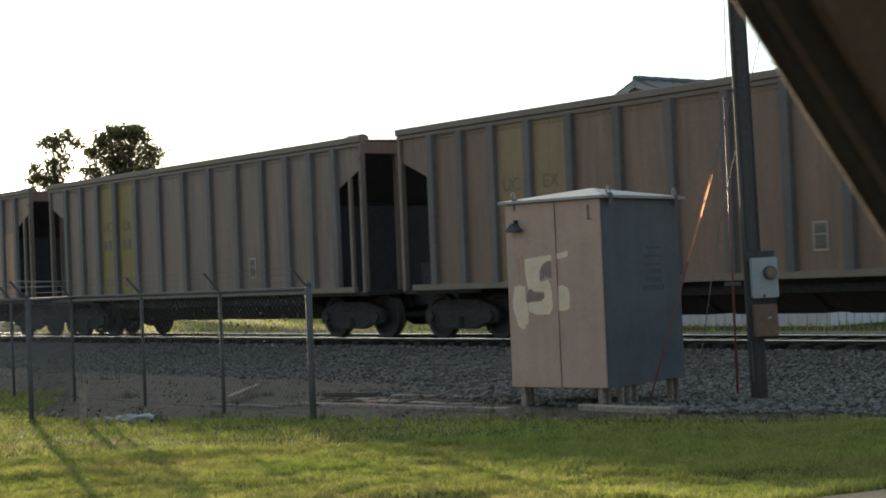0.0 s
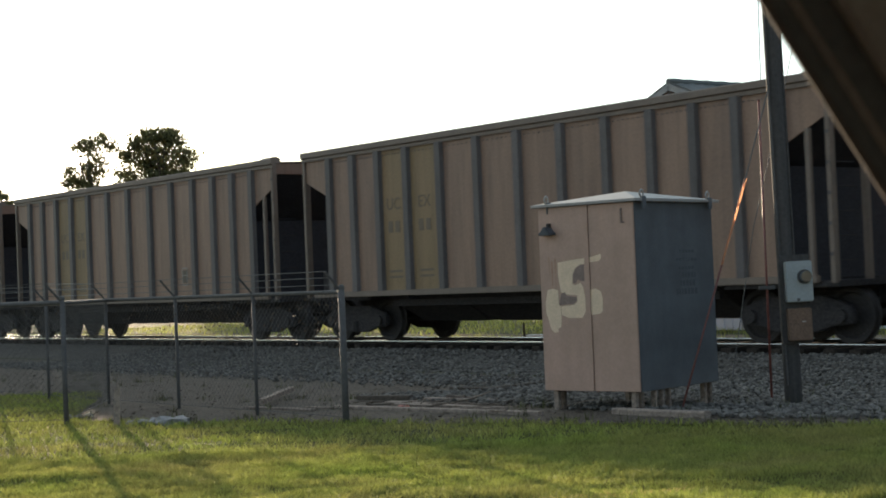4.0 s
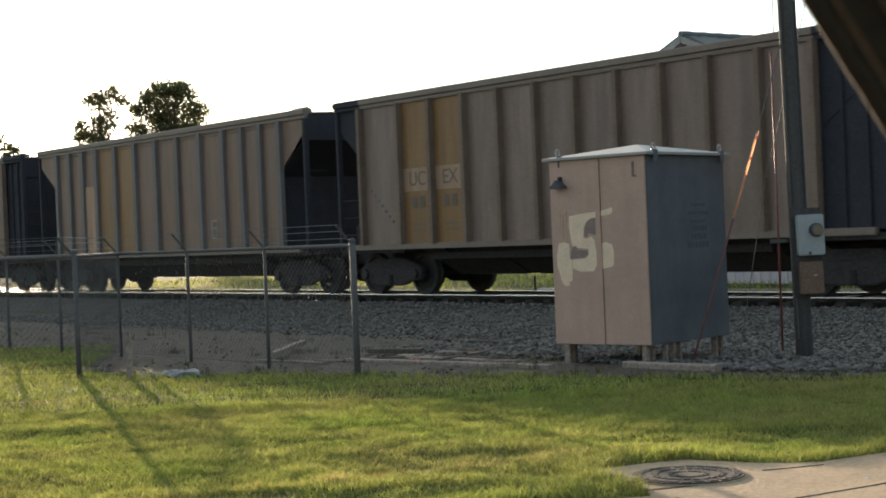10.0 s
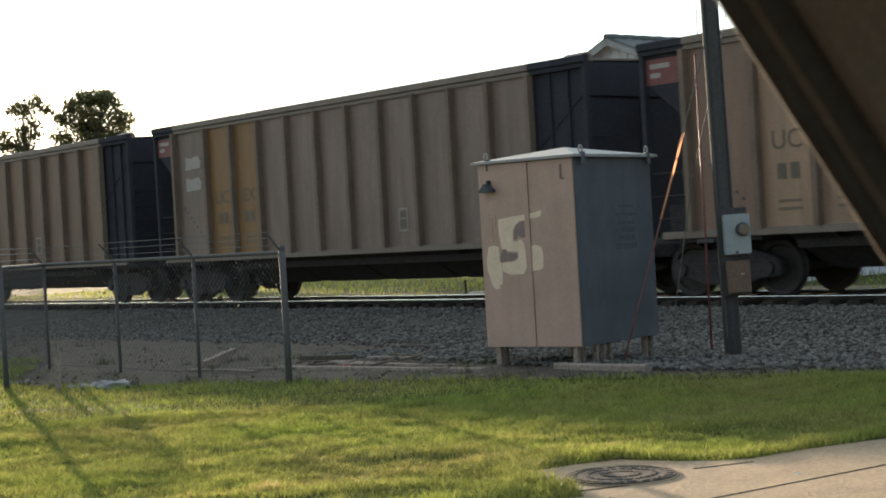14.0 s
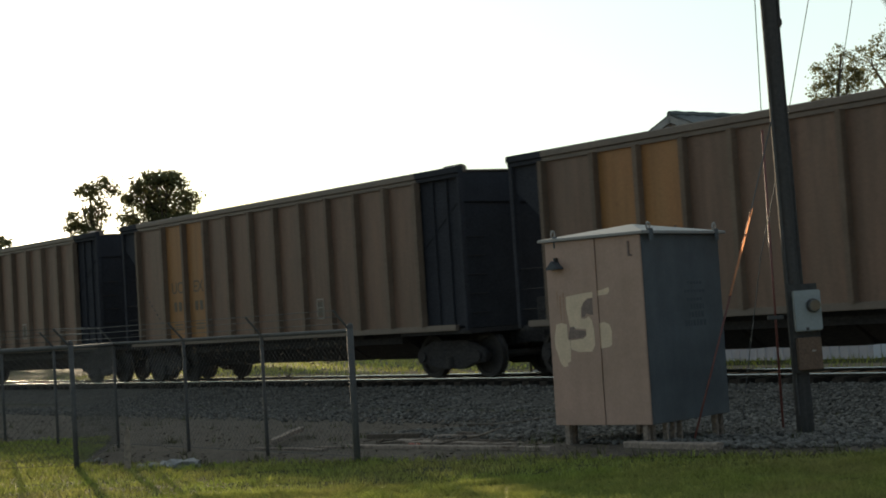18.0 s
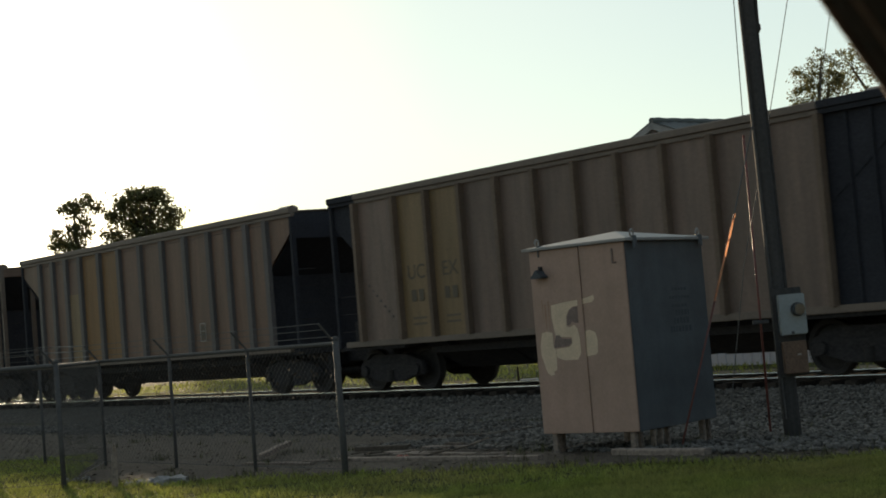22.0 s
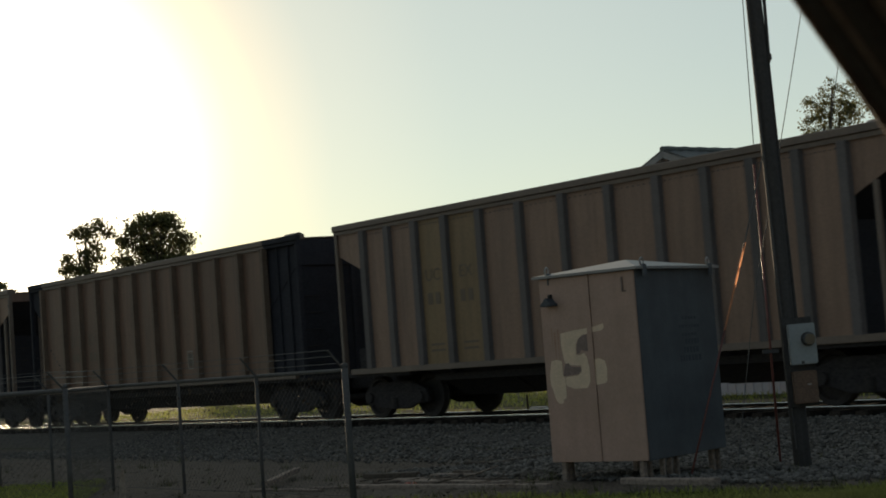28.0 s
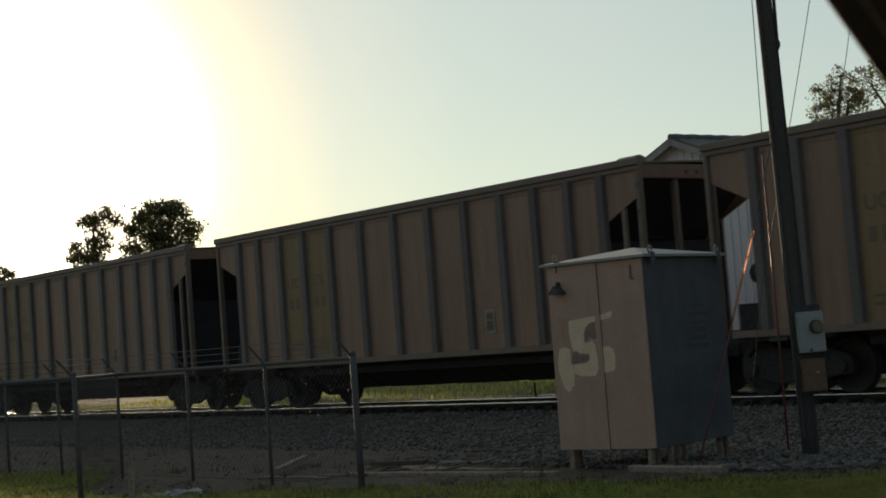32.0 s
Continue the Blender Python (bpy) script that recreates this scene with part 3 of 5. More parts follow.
# ---- beyond the track ----
def make_dirt():
    verts, faces = [], []
    n = 14
    xs = [-16 + 0.3 * i for i in range(92)]
    for x in xs:
        ya, yb = lawn_edge(x), 31.426 + (-4.4 - (x - 1.227) * 0.7672) / 0.6414
        for j in range(n):
            y = ya + (yb - ya) * j / (n - 1)
            verts.append((x, y, ground_z(x, y) + 0.006 + 0.025 * max(0, noise.noise((x * 1.7, y * 1.7, 4)))))
    for i in range(len(xs) - 1):
        for j in range(n - 1):
            a = i * n + j
            faces.append((a, a + n, a + n + 1, a + 1))
    tagged(new("dirt_strip", quads("dirt_strip", verts, faces, M["dirt"])), "bare dark dirt between lawn and ballast", "dirt", kind="structure")
    rng = np.random.default_rng(5)
    V, F = [], []
    for i in range(3500):
        x = rng.uniform(-9, 6)
        p = Vector((x, lawn_edge(x) + 6.0 * rng.random() ** 1.5, 0))
        z = ground_z(p.x, p.y) + 0.012
        a, l, w = rng.uniform(0, 6.28), rng.uniform(0.03, 0.12), rng.uniform(0.008, 0.03)
        d, q = Vector((math.cos(a), math.sin(a), 0)) * l, Vector((-math.sin(a), math.cos(a), 0)) * w
        up = Vector((0, 0, rng.uniform(0.0, 0.025)))
        b = len(V)
        V += [(p + Vector((0, 0, z)) - q * 0.5)[:], (p + Vector((0, 0, z)) + d * 0.5 - q + up * 0.6)[:], (p + Vector((0, 0, z)) + d + up)[:], (p + Vector((0, 0, z)) + d * 0.5 + q + up * 0.6)[:]]
        F.append((b, b + 1, b + 2, b + 3))
    tagged(new("leaf_litter", quads("leaf_litter", V, F, M["deadleaf"])), "dead brown leaves and twigs on the dirt", "leaf litter", kind="stuff")
    V, F = [], []
    for i in range(150):
        x = rng.uniform(-8, 6)
        c = Vector((x, lawn_edge(x) + rng.choice([0.05, 0.15, 1.6, 3.0, 5.5]) + rng.normal(0, 0.2), 0))
        z0 = ground_z(c.x, c.y)
        for j in range(14):
            a, h, w = rng.uniform(0, 6.28), rng.uniform(0.04, 0.13), rng.uniform(0.003, 0.008)
            p = c + Vector((rng.normal(0, 0.05), rng.normal(0, 0.05), z0))
            q = Vector((math.cos(a), math.sin(a), 0))
            b = len(V)
            V += [(p - q * w)[:], (p + q * w)[:], (p + Vector((-q.y, q.x, 0)) * h * 0.5 + Vector((0, 0, h)))[:]]
            F.append((b, b + 1, b + 2))
    tagged(new("trackside_weeds", quads("trackside_weeds", V, F, M["weed"])), "scattered weed tufts along the fence and ballast", "weeds", kind="stuff")


make_dirt()


def make_far_ground():
    verts, faces = [], []
    ss = list(range(-30, 61, 6))
    for s in ss:
        for v in (6.5, 7.9):
            p = on_track(s, v + 0.3 * noise.noise((s, v, 1)))
            verts.append((p.x, p.y, -0.214))
    for i in range(len(ss) - 1):
        faces.append((2 * i, 2 * i + 2, 2 * i + 3, 2 * i + 1))
    tagged(new("gravel_path", quads("gravel_path", verts, faces, M["path"])), "pale gravel track beyond the rails", "path", kind="structure")
    rng = np.random.default_rng(11)
    V, F = [], []
    for i in range(24000):
        s, v = rng.uniform(-12, 40), rng.uniform(3.6, 36)
        p = on_track(s, v)
        if 6.4 < v < 8.0 and rng.random() < 0.8:
            continue
        a, h, w = rng.uniform(0, 6.28), rng.uniform(0.06, 0.17), rng.uniform(0.01, 0.02)
        b = len(V)
        V += [(p.x - w, p.y, -0.22), (p.x + w, p.y, -0.22), (p.x + h * 0.4 * math.cos(a), p.y + h * 0.4 * math.sin(a), -0.22 + h)]
        F.append((b, b + 1, b + 2))
    tagged(new("field_grass", quads("field_grass", V, F, M["blade"])), "sunlit rough grass beyond the track", "grass", kind="stuff")


make_far_ground()


def make_building():
    """White sheet-metal building beyond the track, gable end towards the rails."""
    ridge = Vector((0.8, 0.6, 0))
    right = Vector((0.6, -0.8, 0))
    m = Matrix((( right.x, ridge.x, 0, 5.87), (right.y, ridge.y, 0, 42.0), (0, 0, 1, -0.22), (0, 0, 0, 1)))
    b = thing("metal_building", m, "white ribbed sheet-metal building with grey corrugated roof", "building")
    W, L, Z, T = 6.0, 16.0, 6.72, 0.40          # half width, length, ridge height, slope
    ez = Z - W * T - 0.06
    gable = [(-W, 0), (W, 0), (W, ez), (0, Z - 0.06), (-W, ez)]
    part("gable_wall", prism(gable, "y", 0.0, 0.12), M["siding"], b, "white gable wall")
    part("gable_wall", prism(gable, "y", L - 0.12, L), M["siding"], b)
    for sx in (-1, 1):
        part("side_wall", box(min(sx * W, sx * (W - 0.12)), max(sx * W, sx * (W - 0.12)), 0.12, L - 0.12, 0, ez), M["siding"], b)
    rib = mesh_of("siding_rib", prism([(-0.03, 0), (0.03, 0), (0.018, -0.03), (-0.018, -0.03)], "z", 0.0, 1.0), M["siding"])
    for i in range(40):
        x = -W + 0.15 + i * 0.3
        share("siding_rib", rib, b, pose(x, 0, 0.0) @ Matrix.Diagonal((1, 1, Z - 0.12 - abs(x) * T, 1)))
    for i in range(52):
        share("siding_rib", rib, b, pose(W, 0.3 + i * 0.3, 0, 0, 0, 90) @ Matrix.Diagonal((1, 1, ez, 1)))
    for sx in (-1, 1):
        n, amp = 168, 0.02
        bm = bmesh.new()
        rows_ = []
        for j in range(n + 1):
            y = -0.3 + (L + 0.6) * j / n
            w = amp * math.cos(j * math.pi / 2 * 1.0) + 0.02 * noise.noise((y * 0.9, sx, 0))
            rows_.append([bm.verts.new((sx * u, y, Z - u * T + w + dz)) for u, dz in ((0, 0), (W + 0.35, 0), (W + 0.35, -0.03), (0, -0.03))])
        for p, q in zip(rows_, rows_[1:]):
            for a in range(4):
                c = (a + 1) % 4
                bm.faces.new((p[a], q[a], q[c], p[c]))
        bm.faces.new(rows_[0])
        bm.faces.new(rows_[-1][::-1])
        bmesh.ops.recalc_face_normals(bm, faces=bm.faces[:])
        part("roof_slope", bm, M["houseroof"], b, "grey corrugated roof sheet")
        s = math.hypot(W + 0.35, (W + 0.35) * T)
        bm = box(0, s, -0.02, 0.02, -0.2, -0.03)
        bmesh.ops.transform(bm, matrix=pose(0, -0.3, Z, 0, math.degrees(math.atan(T)), 0) if sx > 0 else pose(0, -0.3, Z, 0, 180 - math.degrees(math.atan(T)), 0) @ Matrix.Diagonal((1, 1, -1, 1)), verts=bm.verts)
        bmesh.ops.recalc_face_normals(bm, faces=bm.faces[:])
        part("bargeboard", bm, M["bargepaint"], b, "grey bargeboard")
    bm = tube([(0, -0.32 + j * 0.3, Z + 0.01 + 0.015 * (j % 2)) for j in range(57)], 0.09, 8)
    part("ridge_cap", bm, M["houseroof"], b)


make_building()


# ---- trees ----
def make_tree(x, y, top, low, spread, seed, label, gaps=0.25, lobes=9, leaf=0.32, count=5200, masses=()):
    rng = random.Random(seed)
    t = thing("tree", pose(x, y, -0.25), label, "tree")
    h = top + 0.25
    bm = bmesh.new()
    pts = [Vector((0, 0, -0.3))]
    for i in range(1, 7):
        pts.append(Vector((rng.uniform(-0.25, 0.25) * i * 0.3, rng.uniform(-0.2, 0.2), h * 0.82 * i / 6)))
    r = 0.028 * h
    for i in range(6):
        add_rod(bm, pts[i], pts[i + 1], r * (1 - i / 7), r * (1 - (i + 1) / 7), 8)
    ends = []
    for i in range(lobes):
        f = rng.uniform(low / h, 0.97)
        base = pts[0].lerp(pts[-1], min(0.95, f * 0.8))
        a = i * 2.4 + rng.uniform(-0.5, 0.5)
        k = spread * math.sqrt(max(0.05, 1 - ((f - 0.62) / 0.46) ** 2)) * rng.uniform(0.55, 1.0)
        tip = Vector((math.cos(a) * k, math.sin(a) * k, h * f))
        mid = base.lerp(tip, 0.5) + Vector((0, 0, 0.05 * h * rng.uniform(-0.3, 0.8)))
        add_rod(bm, base, mid, r * 0.38, r * 0.24, 6)
        add_rod(bm, mid, tip, r * 0.24, r * 0.08, 6)
        for j in range(5):
            q = mid.lerp(tip, rng.uniform(0.3, 1.0))
            e = q + Vector((rng.gauss(0, 1), rng.gauss(0, 1), rng.gauss(0.2, 0.7))) * spread * 0.2
            add_rod(bm, q, e, r * 0.1, r * 0.03, 5)
            ends.append(e)
        ends.append(tip)
    part("trunk", bm, M["bark"], t, "bare branching trunk")
    V, F = [], []
    cz, rz = (low + h) / 2, (h - low) / 2
    clumps = [] if masses else [e + Vector((rng.gauss(0, 1), rng.gauss(0, 1), rng.gauss(0, 0.8))) * spread * 0.06 for e in ends]
    for dx, dz, mr in masses:
        for j in range(int(26 * mr / 0.8)):
            u = Vector((rng.gauss(0, 1), rng.gauss(0, 1), rng.gauss(0, 1))).normalized() * mr * rng.uniform(0.35, 1.2)
            clumps.append(Vector((dx + u.x, rng.uniform(-0.7, 0.7) * spread * 0.5 + u.y, h - dz + u.z)))
    while not masses and len(clumps) < lobes * 14:
        u = Vector((rng.uniform(-1, 1), rng.uniform(-1, 1), rng.uniform(-1, 1)))
        if 0.25 < u.length < 1.0 and noise.noise(u * 2.2 + Vector((seed, 0, 0))) > gaps - 0.35 + (0.0 if u.length > 0.55 else 0.15):
            clumps.append(Vector((u.x * spread, u.y * spread, cz + u.z * rz)))
    for i in range(count):
        c = clumps[rng.randrange(len(clumps))]
        p = c + Vector((rng.gauss(0, 1), rng.gauss(0, 1), rng.gauss(0, 0.7))) * (leaf * 0.95 if masses else spread * 0.095)
        if p.z > h:
            continue
        s = leaf * rng.uniform(0.5, 1.2)
        e = Euler((rng.uniform(-1.2, 1.2), rng.uniform(-1.2, 1.2), rng.uniform(0, 6.28)))
        b = len(V)
        for q in ((-1, 0, 0), (-0.2, -0.55, 0.08), (1, 0, 0), (-0.2, 0.55, 0.08)):
            w = Vector(q) * s * 0.5
            w.rotate(e)
            V.append((p + w)[:])
        F.append((b, b + 1, b + 2, b + 3))
    ob = new("crown", quads("crown", V, F, M["leaf"]))
    ob.parent = t


make_tree(-27.6, 140, 16.5, 9.0, 2.9, 5, "broad leafy tree against the evening sky", 0.22, 13, 0.34, 13000,
          [(0.35, 0.75, 0.85), (-1.35, 0.95, 0.75), (1.5, 1.4, 0.9), (-0.3, 1.9, 1.15), (-2.2, 1.6, 0.7), (-3.0, 2.6, 0.65), (2.4, 2.8, 0.9), (-1.5, 3.1, 1.15), (0.6, 3.1, 1.35), (-3.3, 4.4, 0.9), (1.9, 4.0, 1.15), (-0.8, 4.4, 1.2), (0.4, 5.6, 1.4), (-2.2, 5.8, 1.2)])
make_tree(-34.0, 140, 16.3, 8.5, 1.5, 8, "thin open-crowned tree against the sun", 0.5, 8, 0.32, 5200,
          [(1.3, 0.6, 0.6), (1.9, 1.4, 0.5), (0.0, 1.0, 0.65), (-0.8, 1.4, 0.5), (0.35, 1.9, 0.75), (0.95, 2.8, 0.5), (-0.35, 3.4, 0.8), (-1.8, 3.6, 0.5), (-1.25, 4.5, 0.85), (0.1, 4.5, 0.85), (0.8, 3.7, 0.5), (-2.2, 4.6, 0.5), (-0.5, 5.6, 1.0)])
make_tree(-43.2, 140, 12.2, 6.0, 2.4, 15, "low leafy tree far beyond the track", 0.3, 8, 0.4, 3400)
make_tree(22.05, 90, 16.0, 11.0, 0.8, 21, "leafy tree with bare upper twigs", 0.35, 9, 0.17, 5200,
          [(-1.08, 2.36, 0.45), (-0.6, 1.77, 0.55), (0.0, 1.28, 0.55), (-0.2, 2.17, 0.7), (0.8, 1.97, 0.6), (1.4, 2.07, 0.4), (1.0, 1.08, 0.22), (1.4, 0.5, 0.16), (0.5, 0.7, 0.22), (0.3, 0.25, 0.1), (1.0, 1.67, 0.55), (-1.2, 1.38, 0.25), (0.0, 3.2, 0.9), (1.0, 3.0, 0.8), (-0.9, 3.2, 0.7)])
make_tree(26.6, 92, 17.6, 9.0, 2.6, 24, "leafy tree behind the white building", 0.3, 11, 0.2, 9000)


# ---- utility cabinet ----
CAB_TURN = math.degrees(math.atan2(1.14, 0.94))    # its grey side runs away to the right


def make_cabinet():
    W, D, z0, z1 = 1.165, 1.477, 0.207, 2.086   # W: tan door side, D: grey side
    c = thing("utility_cabinet", pose(1.65, 15.2, 0, 0, 0, CAB_TURN), "tall tan and grey steel utility cabinet with pale hipped lid", "cabinet")
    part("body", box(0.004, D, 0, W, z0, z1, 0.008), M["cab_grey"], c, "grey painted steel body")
    right = part("door", box(-0.016, 0.0035, 0.003, W * 0.468, z0 + 0.004, z1 - 0.006, 0.005), M["cabinet"], c, "tan door leaf")
    left = part("door", box(-0.022, 0.0035, W * 0.474, W - 0.003, z0 + 0.004, z1 - 0.006, 0.005), M["cabinet"], c, "tan door leaf with cream overpaint")
    part("door_edge", box(-0.028, -0.02, W * 0.466, W * 0.49, z0 + 0.01, z1 - 0.012, 0.002), M["cabinet"], left, "folded door edge")
    # cream paint over an old mark; u runs from the far end of the doors towards the corner
    def paint(pts, parent, x, ink="patch", words="cream paint patch"):
        q = [(W * (1 - u), z0 + (z1 - z0) * v) for u, v in pts]
        part("paint_patch", prism(q, "x", x - 0.0012, x + 0.0006), M[ink], parent, words)
    paint([(0.196, 0.696), (0.345, 0.708), (0.482, 0.714), (0.482, 0.684), (0.429, 0.681), (0.381, 0.663), (0.351, 0.632), (0.345, 0.578), (0.381, 0.571), (0.429, 0.584), (0.458, 0.562), (0.476, 0.505), (0.476, 0.429), (0.440, 0.395), (0.298, 0.395), (0.220, 0.413), (0.220, 0.459), (0.357, 0.465), (0.393, 0.483), (0.393, 0.517), (0.286, 0.523), (0.220, 0.535), (0.196, 0.626)], left, -0.022)
    paint([(0.077, 0.550), (0.137, 0.556), (0.190, 0.547), (0.190, 0.474), (0.214, 0.456), (0.214, 0.383), (0.208, 0.347), (0.173, 0.337), (0.179, 0.322), (0.137, 0.316), (0.107, 0.331), (0.089, 0.353), (0.071, 0.398), (0.054, 0.419), (0.048, 0.474)], left, -0.022)
    paint([(0.506, 0.714), (0.583, 0.723), (0.649, 0.733), (0.655, 0.711), (0.631, 0.696), (0.512, 0.690)], right, -0.016)
    paint([(0.506, 0.541), (0.583, 0.550), (0.637, 0.535), (0.655, 0.498), (0.649, 0.429), (0.625, 0.416), (0.506, 0.407)], right, -0.016)
    paint([(0.357, 0.626), (0.387, 0.660), (0.435, 0.678), (0.476, 0.681), (0.476, 0.590), (0.440, 0.593), (0.405, 0.602), (0.387, 0.584), (0.357, 0.581)], left, -0.0222, "oldmark", "old dark mark showing through")
    paint([(0.226, 0.529), (0.262, 0.535), (0.286, 0.514), (0.387, 0.508), (0.387, 0.486), (0.351, 0.471), (0.196, 0.465), (0.208, 0.498)], left, -0.0222, "oldmark", "old dark mark showing through")
    for y0, w, z, h in ((0.145, 0.022, 1.53, 0.32), (0.19, 0.016, 1.56, 0.36), (0.115, 0.012, 1.58, 0.2)):
        part("rust_stain", prism([(W - y0 - w, z), (W - y0, z), (W - y0 - w * 0.25, z - h * 0.7), (W - y0 - w * 0.5, z - h), (W - y0 - w * 0.8, z - h * 0.6)], "x", -0.0228, -0.0214), M["stain"], left, "thin rust run below the lamp")
    bm = bmesh.new()
    o = 0.06
    rings = [[bm.verts.new((x, y, z)) for x, y in ((-o, -o), (D + o, -o), (D + o, W + o), (-o, W + o))] for z in (z1 + 0.001, z1 + 0.028)]
    top = bm.verts.new((D / 2, W / 2, z1 + 0.15))
    bm.faces.new(rings[0][::-1])
    for i in range(4):
        j = (i + 1) % 4
        bm.faces.new((rings[0][i], rings[0][j], rings[1][j], rings[1][i]))
        bm.faces.new((rings[1][i], rings[1][j], top))
    lid = part("lid", bm, M["roofmetal"], c, "pale metal hipped lid")
    for x, y in ((0.1, -0.03), (D - 0.12, -0.03), (0.0, W - 0.1)):
        ring = [Vector((x + 0.032 * math.cos(a * math.pi / 4), y, z1 + 0.075 + 0.038 * math.sin(a * math.pi / 4))) for a in range(9)]
        part("lifting_eye", tube(ring, 0.011, 6), M["roofmetal"], lid, "steel lifting eye")
        part("eye_plate", box(x - 0.035, x + 0.035, y - 0.034, y - 0.02, z1 - 0.07, z1 + 0.05, 0.003), M["cab_grey"], lid)
    lamp = part("lamp", prism([(-0.02, 0.0), (0.02, 0.0), (0.05, -0.05), (0.11, -0.10), (0.11, -0.125), (-0.11, -0.125), (-0.11, -0.10), (-0.05, -0.05)], "x", -0.19, -0.02, 0.012), M["lampgrey"], c, "small hooded dark lamp")
    lamp.location = (0, W - 0.15, z0 + (z1 - z0) * 0.893)
    lamp.scale = (0.7, 0.7, 0.7)
    part("bracket", box(-0.10, -0.018, -0.02, 0.02, -0.01, 0.05, 0.005), M["black"], lamp)
    part("hasp", box(-0.03, -0.016, 0.13, 0.15, z1 - 0.20, z1 - 0.06, 0.003), M["oldmark"], c)
    part("hasp", box(-0.028, -0.016, 0.10, 0.15, z1 - 0.21, z1 - 0.195, 0.003), M["oldmark"], c)
    # stencilled lines on the grey side
    for i, (a, b_, h) in enumerate(((0.80, 1.08, 0.03), (0.74, 1.14, 0.03), (0.78, 1.1, 0.03), (0.84, 1.10, 0.055), (0.80, 1.10, 0.06), (0.72, 1.16, 0.06))):
        z = z0 + 1.36 - i * 0.085
        x = a
        while x < b_ - 0.02:
            w = random.uniform(0.03, 0.055)
            part("stencil_mark", box(x, min(x + w, b_), -0.0015, 0.0006, z, z + h), M["stencil"], c)
            x += w + 0.018
    for x, y in ((0.08, 0.1), (0.08, W - 0.12), (D - 0.1, 0.1), (D - 0.1, W - 0.12)):
        for d in (-0.05, 0.05):
            part("leg", box(x + d - 0.025, x + d + 0.025, y - 0.03, y + 0.03, -0.06, z0 + 0.002, 0.005), M["timber"], c, "wooden support post")
    for i in range(3):
        part("leg", box(0.30 + i * 0.13, 0.34 + i * 0.13, 0.04, 0.09, -0.06, z0 + 0.002, 0.005), M["timber"], c)


make_cabinet()


# ---- pole with meter, guys and wires ----
POLE = Vector((3.337, 16.2, 0))


def make_pole():
    p = thing("utility_pole", pose(POLE.x, POLE.y, 0, 0, -0.9, 0), "weathered wooden utility pole with meter boxes and conduits", "utility pole")
    bm = tube([(0.0, 0.0, -0.5 + i * 0.75) for i in range(15)], [0.093 - i * 0.0012 for i in range(15)], 16)
    part("pole", bm, M["polewood"], p, "round weathered pole", True)
    part("conduit", rod((-0.066, -0.078, 0.15), (-0.094, -0.05, 9.0), 0.009), M["galv"], p, "thin grey conduit")
    part("conduit", rod((0.085, -0.05, 1.45), (0.082, -0.03, 4.3), 0.013), M["polewood"], p, "thin dark meter conduit")
    part("service_riser", rod((0.088, -0.03, 4.2), (0.135, -0.03, 6.2), 0.018), M["polewood"], p, "dark cable riser standing off the pole")
    part("clamp", box(0.05, 0.115, -0.06, -0.01, 4.22, 4.29, 0.006), M["polewood"], p)
    part("backboard", box(-0.10, 0.215, -0.125, -0.10, 0.58, 1.50, 0.004), M["polewood"], p, "dark mounting board")
    mb = part("meter_box", box(-0.053, 0.222, -0.235, -0.126, 1.013, 1.433, 0.010), M["meter"], p, "pale grey meter box")
    part("meter_socket", rod((0.137, -0.252, 1.27), (0.137, -0.236, 1.27), 0.074, n=24), M["galv"], mb, "round meter ring")
    part("meter_glass", rod((0.137, -0.345, 1.27), (0.137, -0.252, 1.27), 0.054, 0.064, 24), M["glass"], mb, "dark glass meter dome")
    part("latch", box(0.05, 0.08, -0.241, -0.234, 1.02, 1.05), M["galv"], mb)
    bb = part("switch_box", box(-0.05, 0.195, -0.225, -0.126, 0.615, 0.946, 0.008), M["brownbox"], p, "rusty brown switch box")
    part("label_plate", box(0.09, 0.13, -0.229, -0.2245, 0.80, 0.815), M["white"], bb)


make_pole()


def wire(name, pts, r, label, mat_=None, category="wire"):
    return solid(name, tube(pts, r, 5), mat_ or M["wire"], label, category)


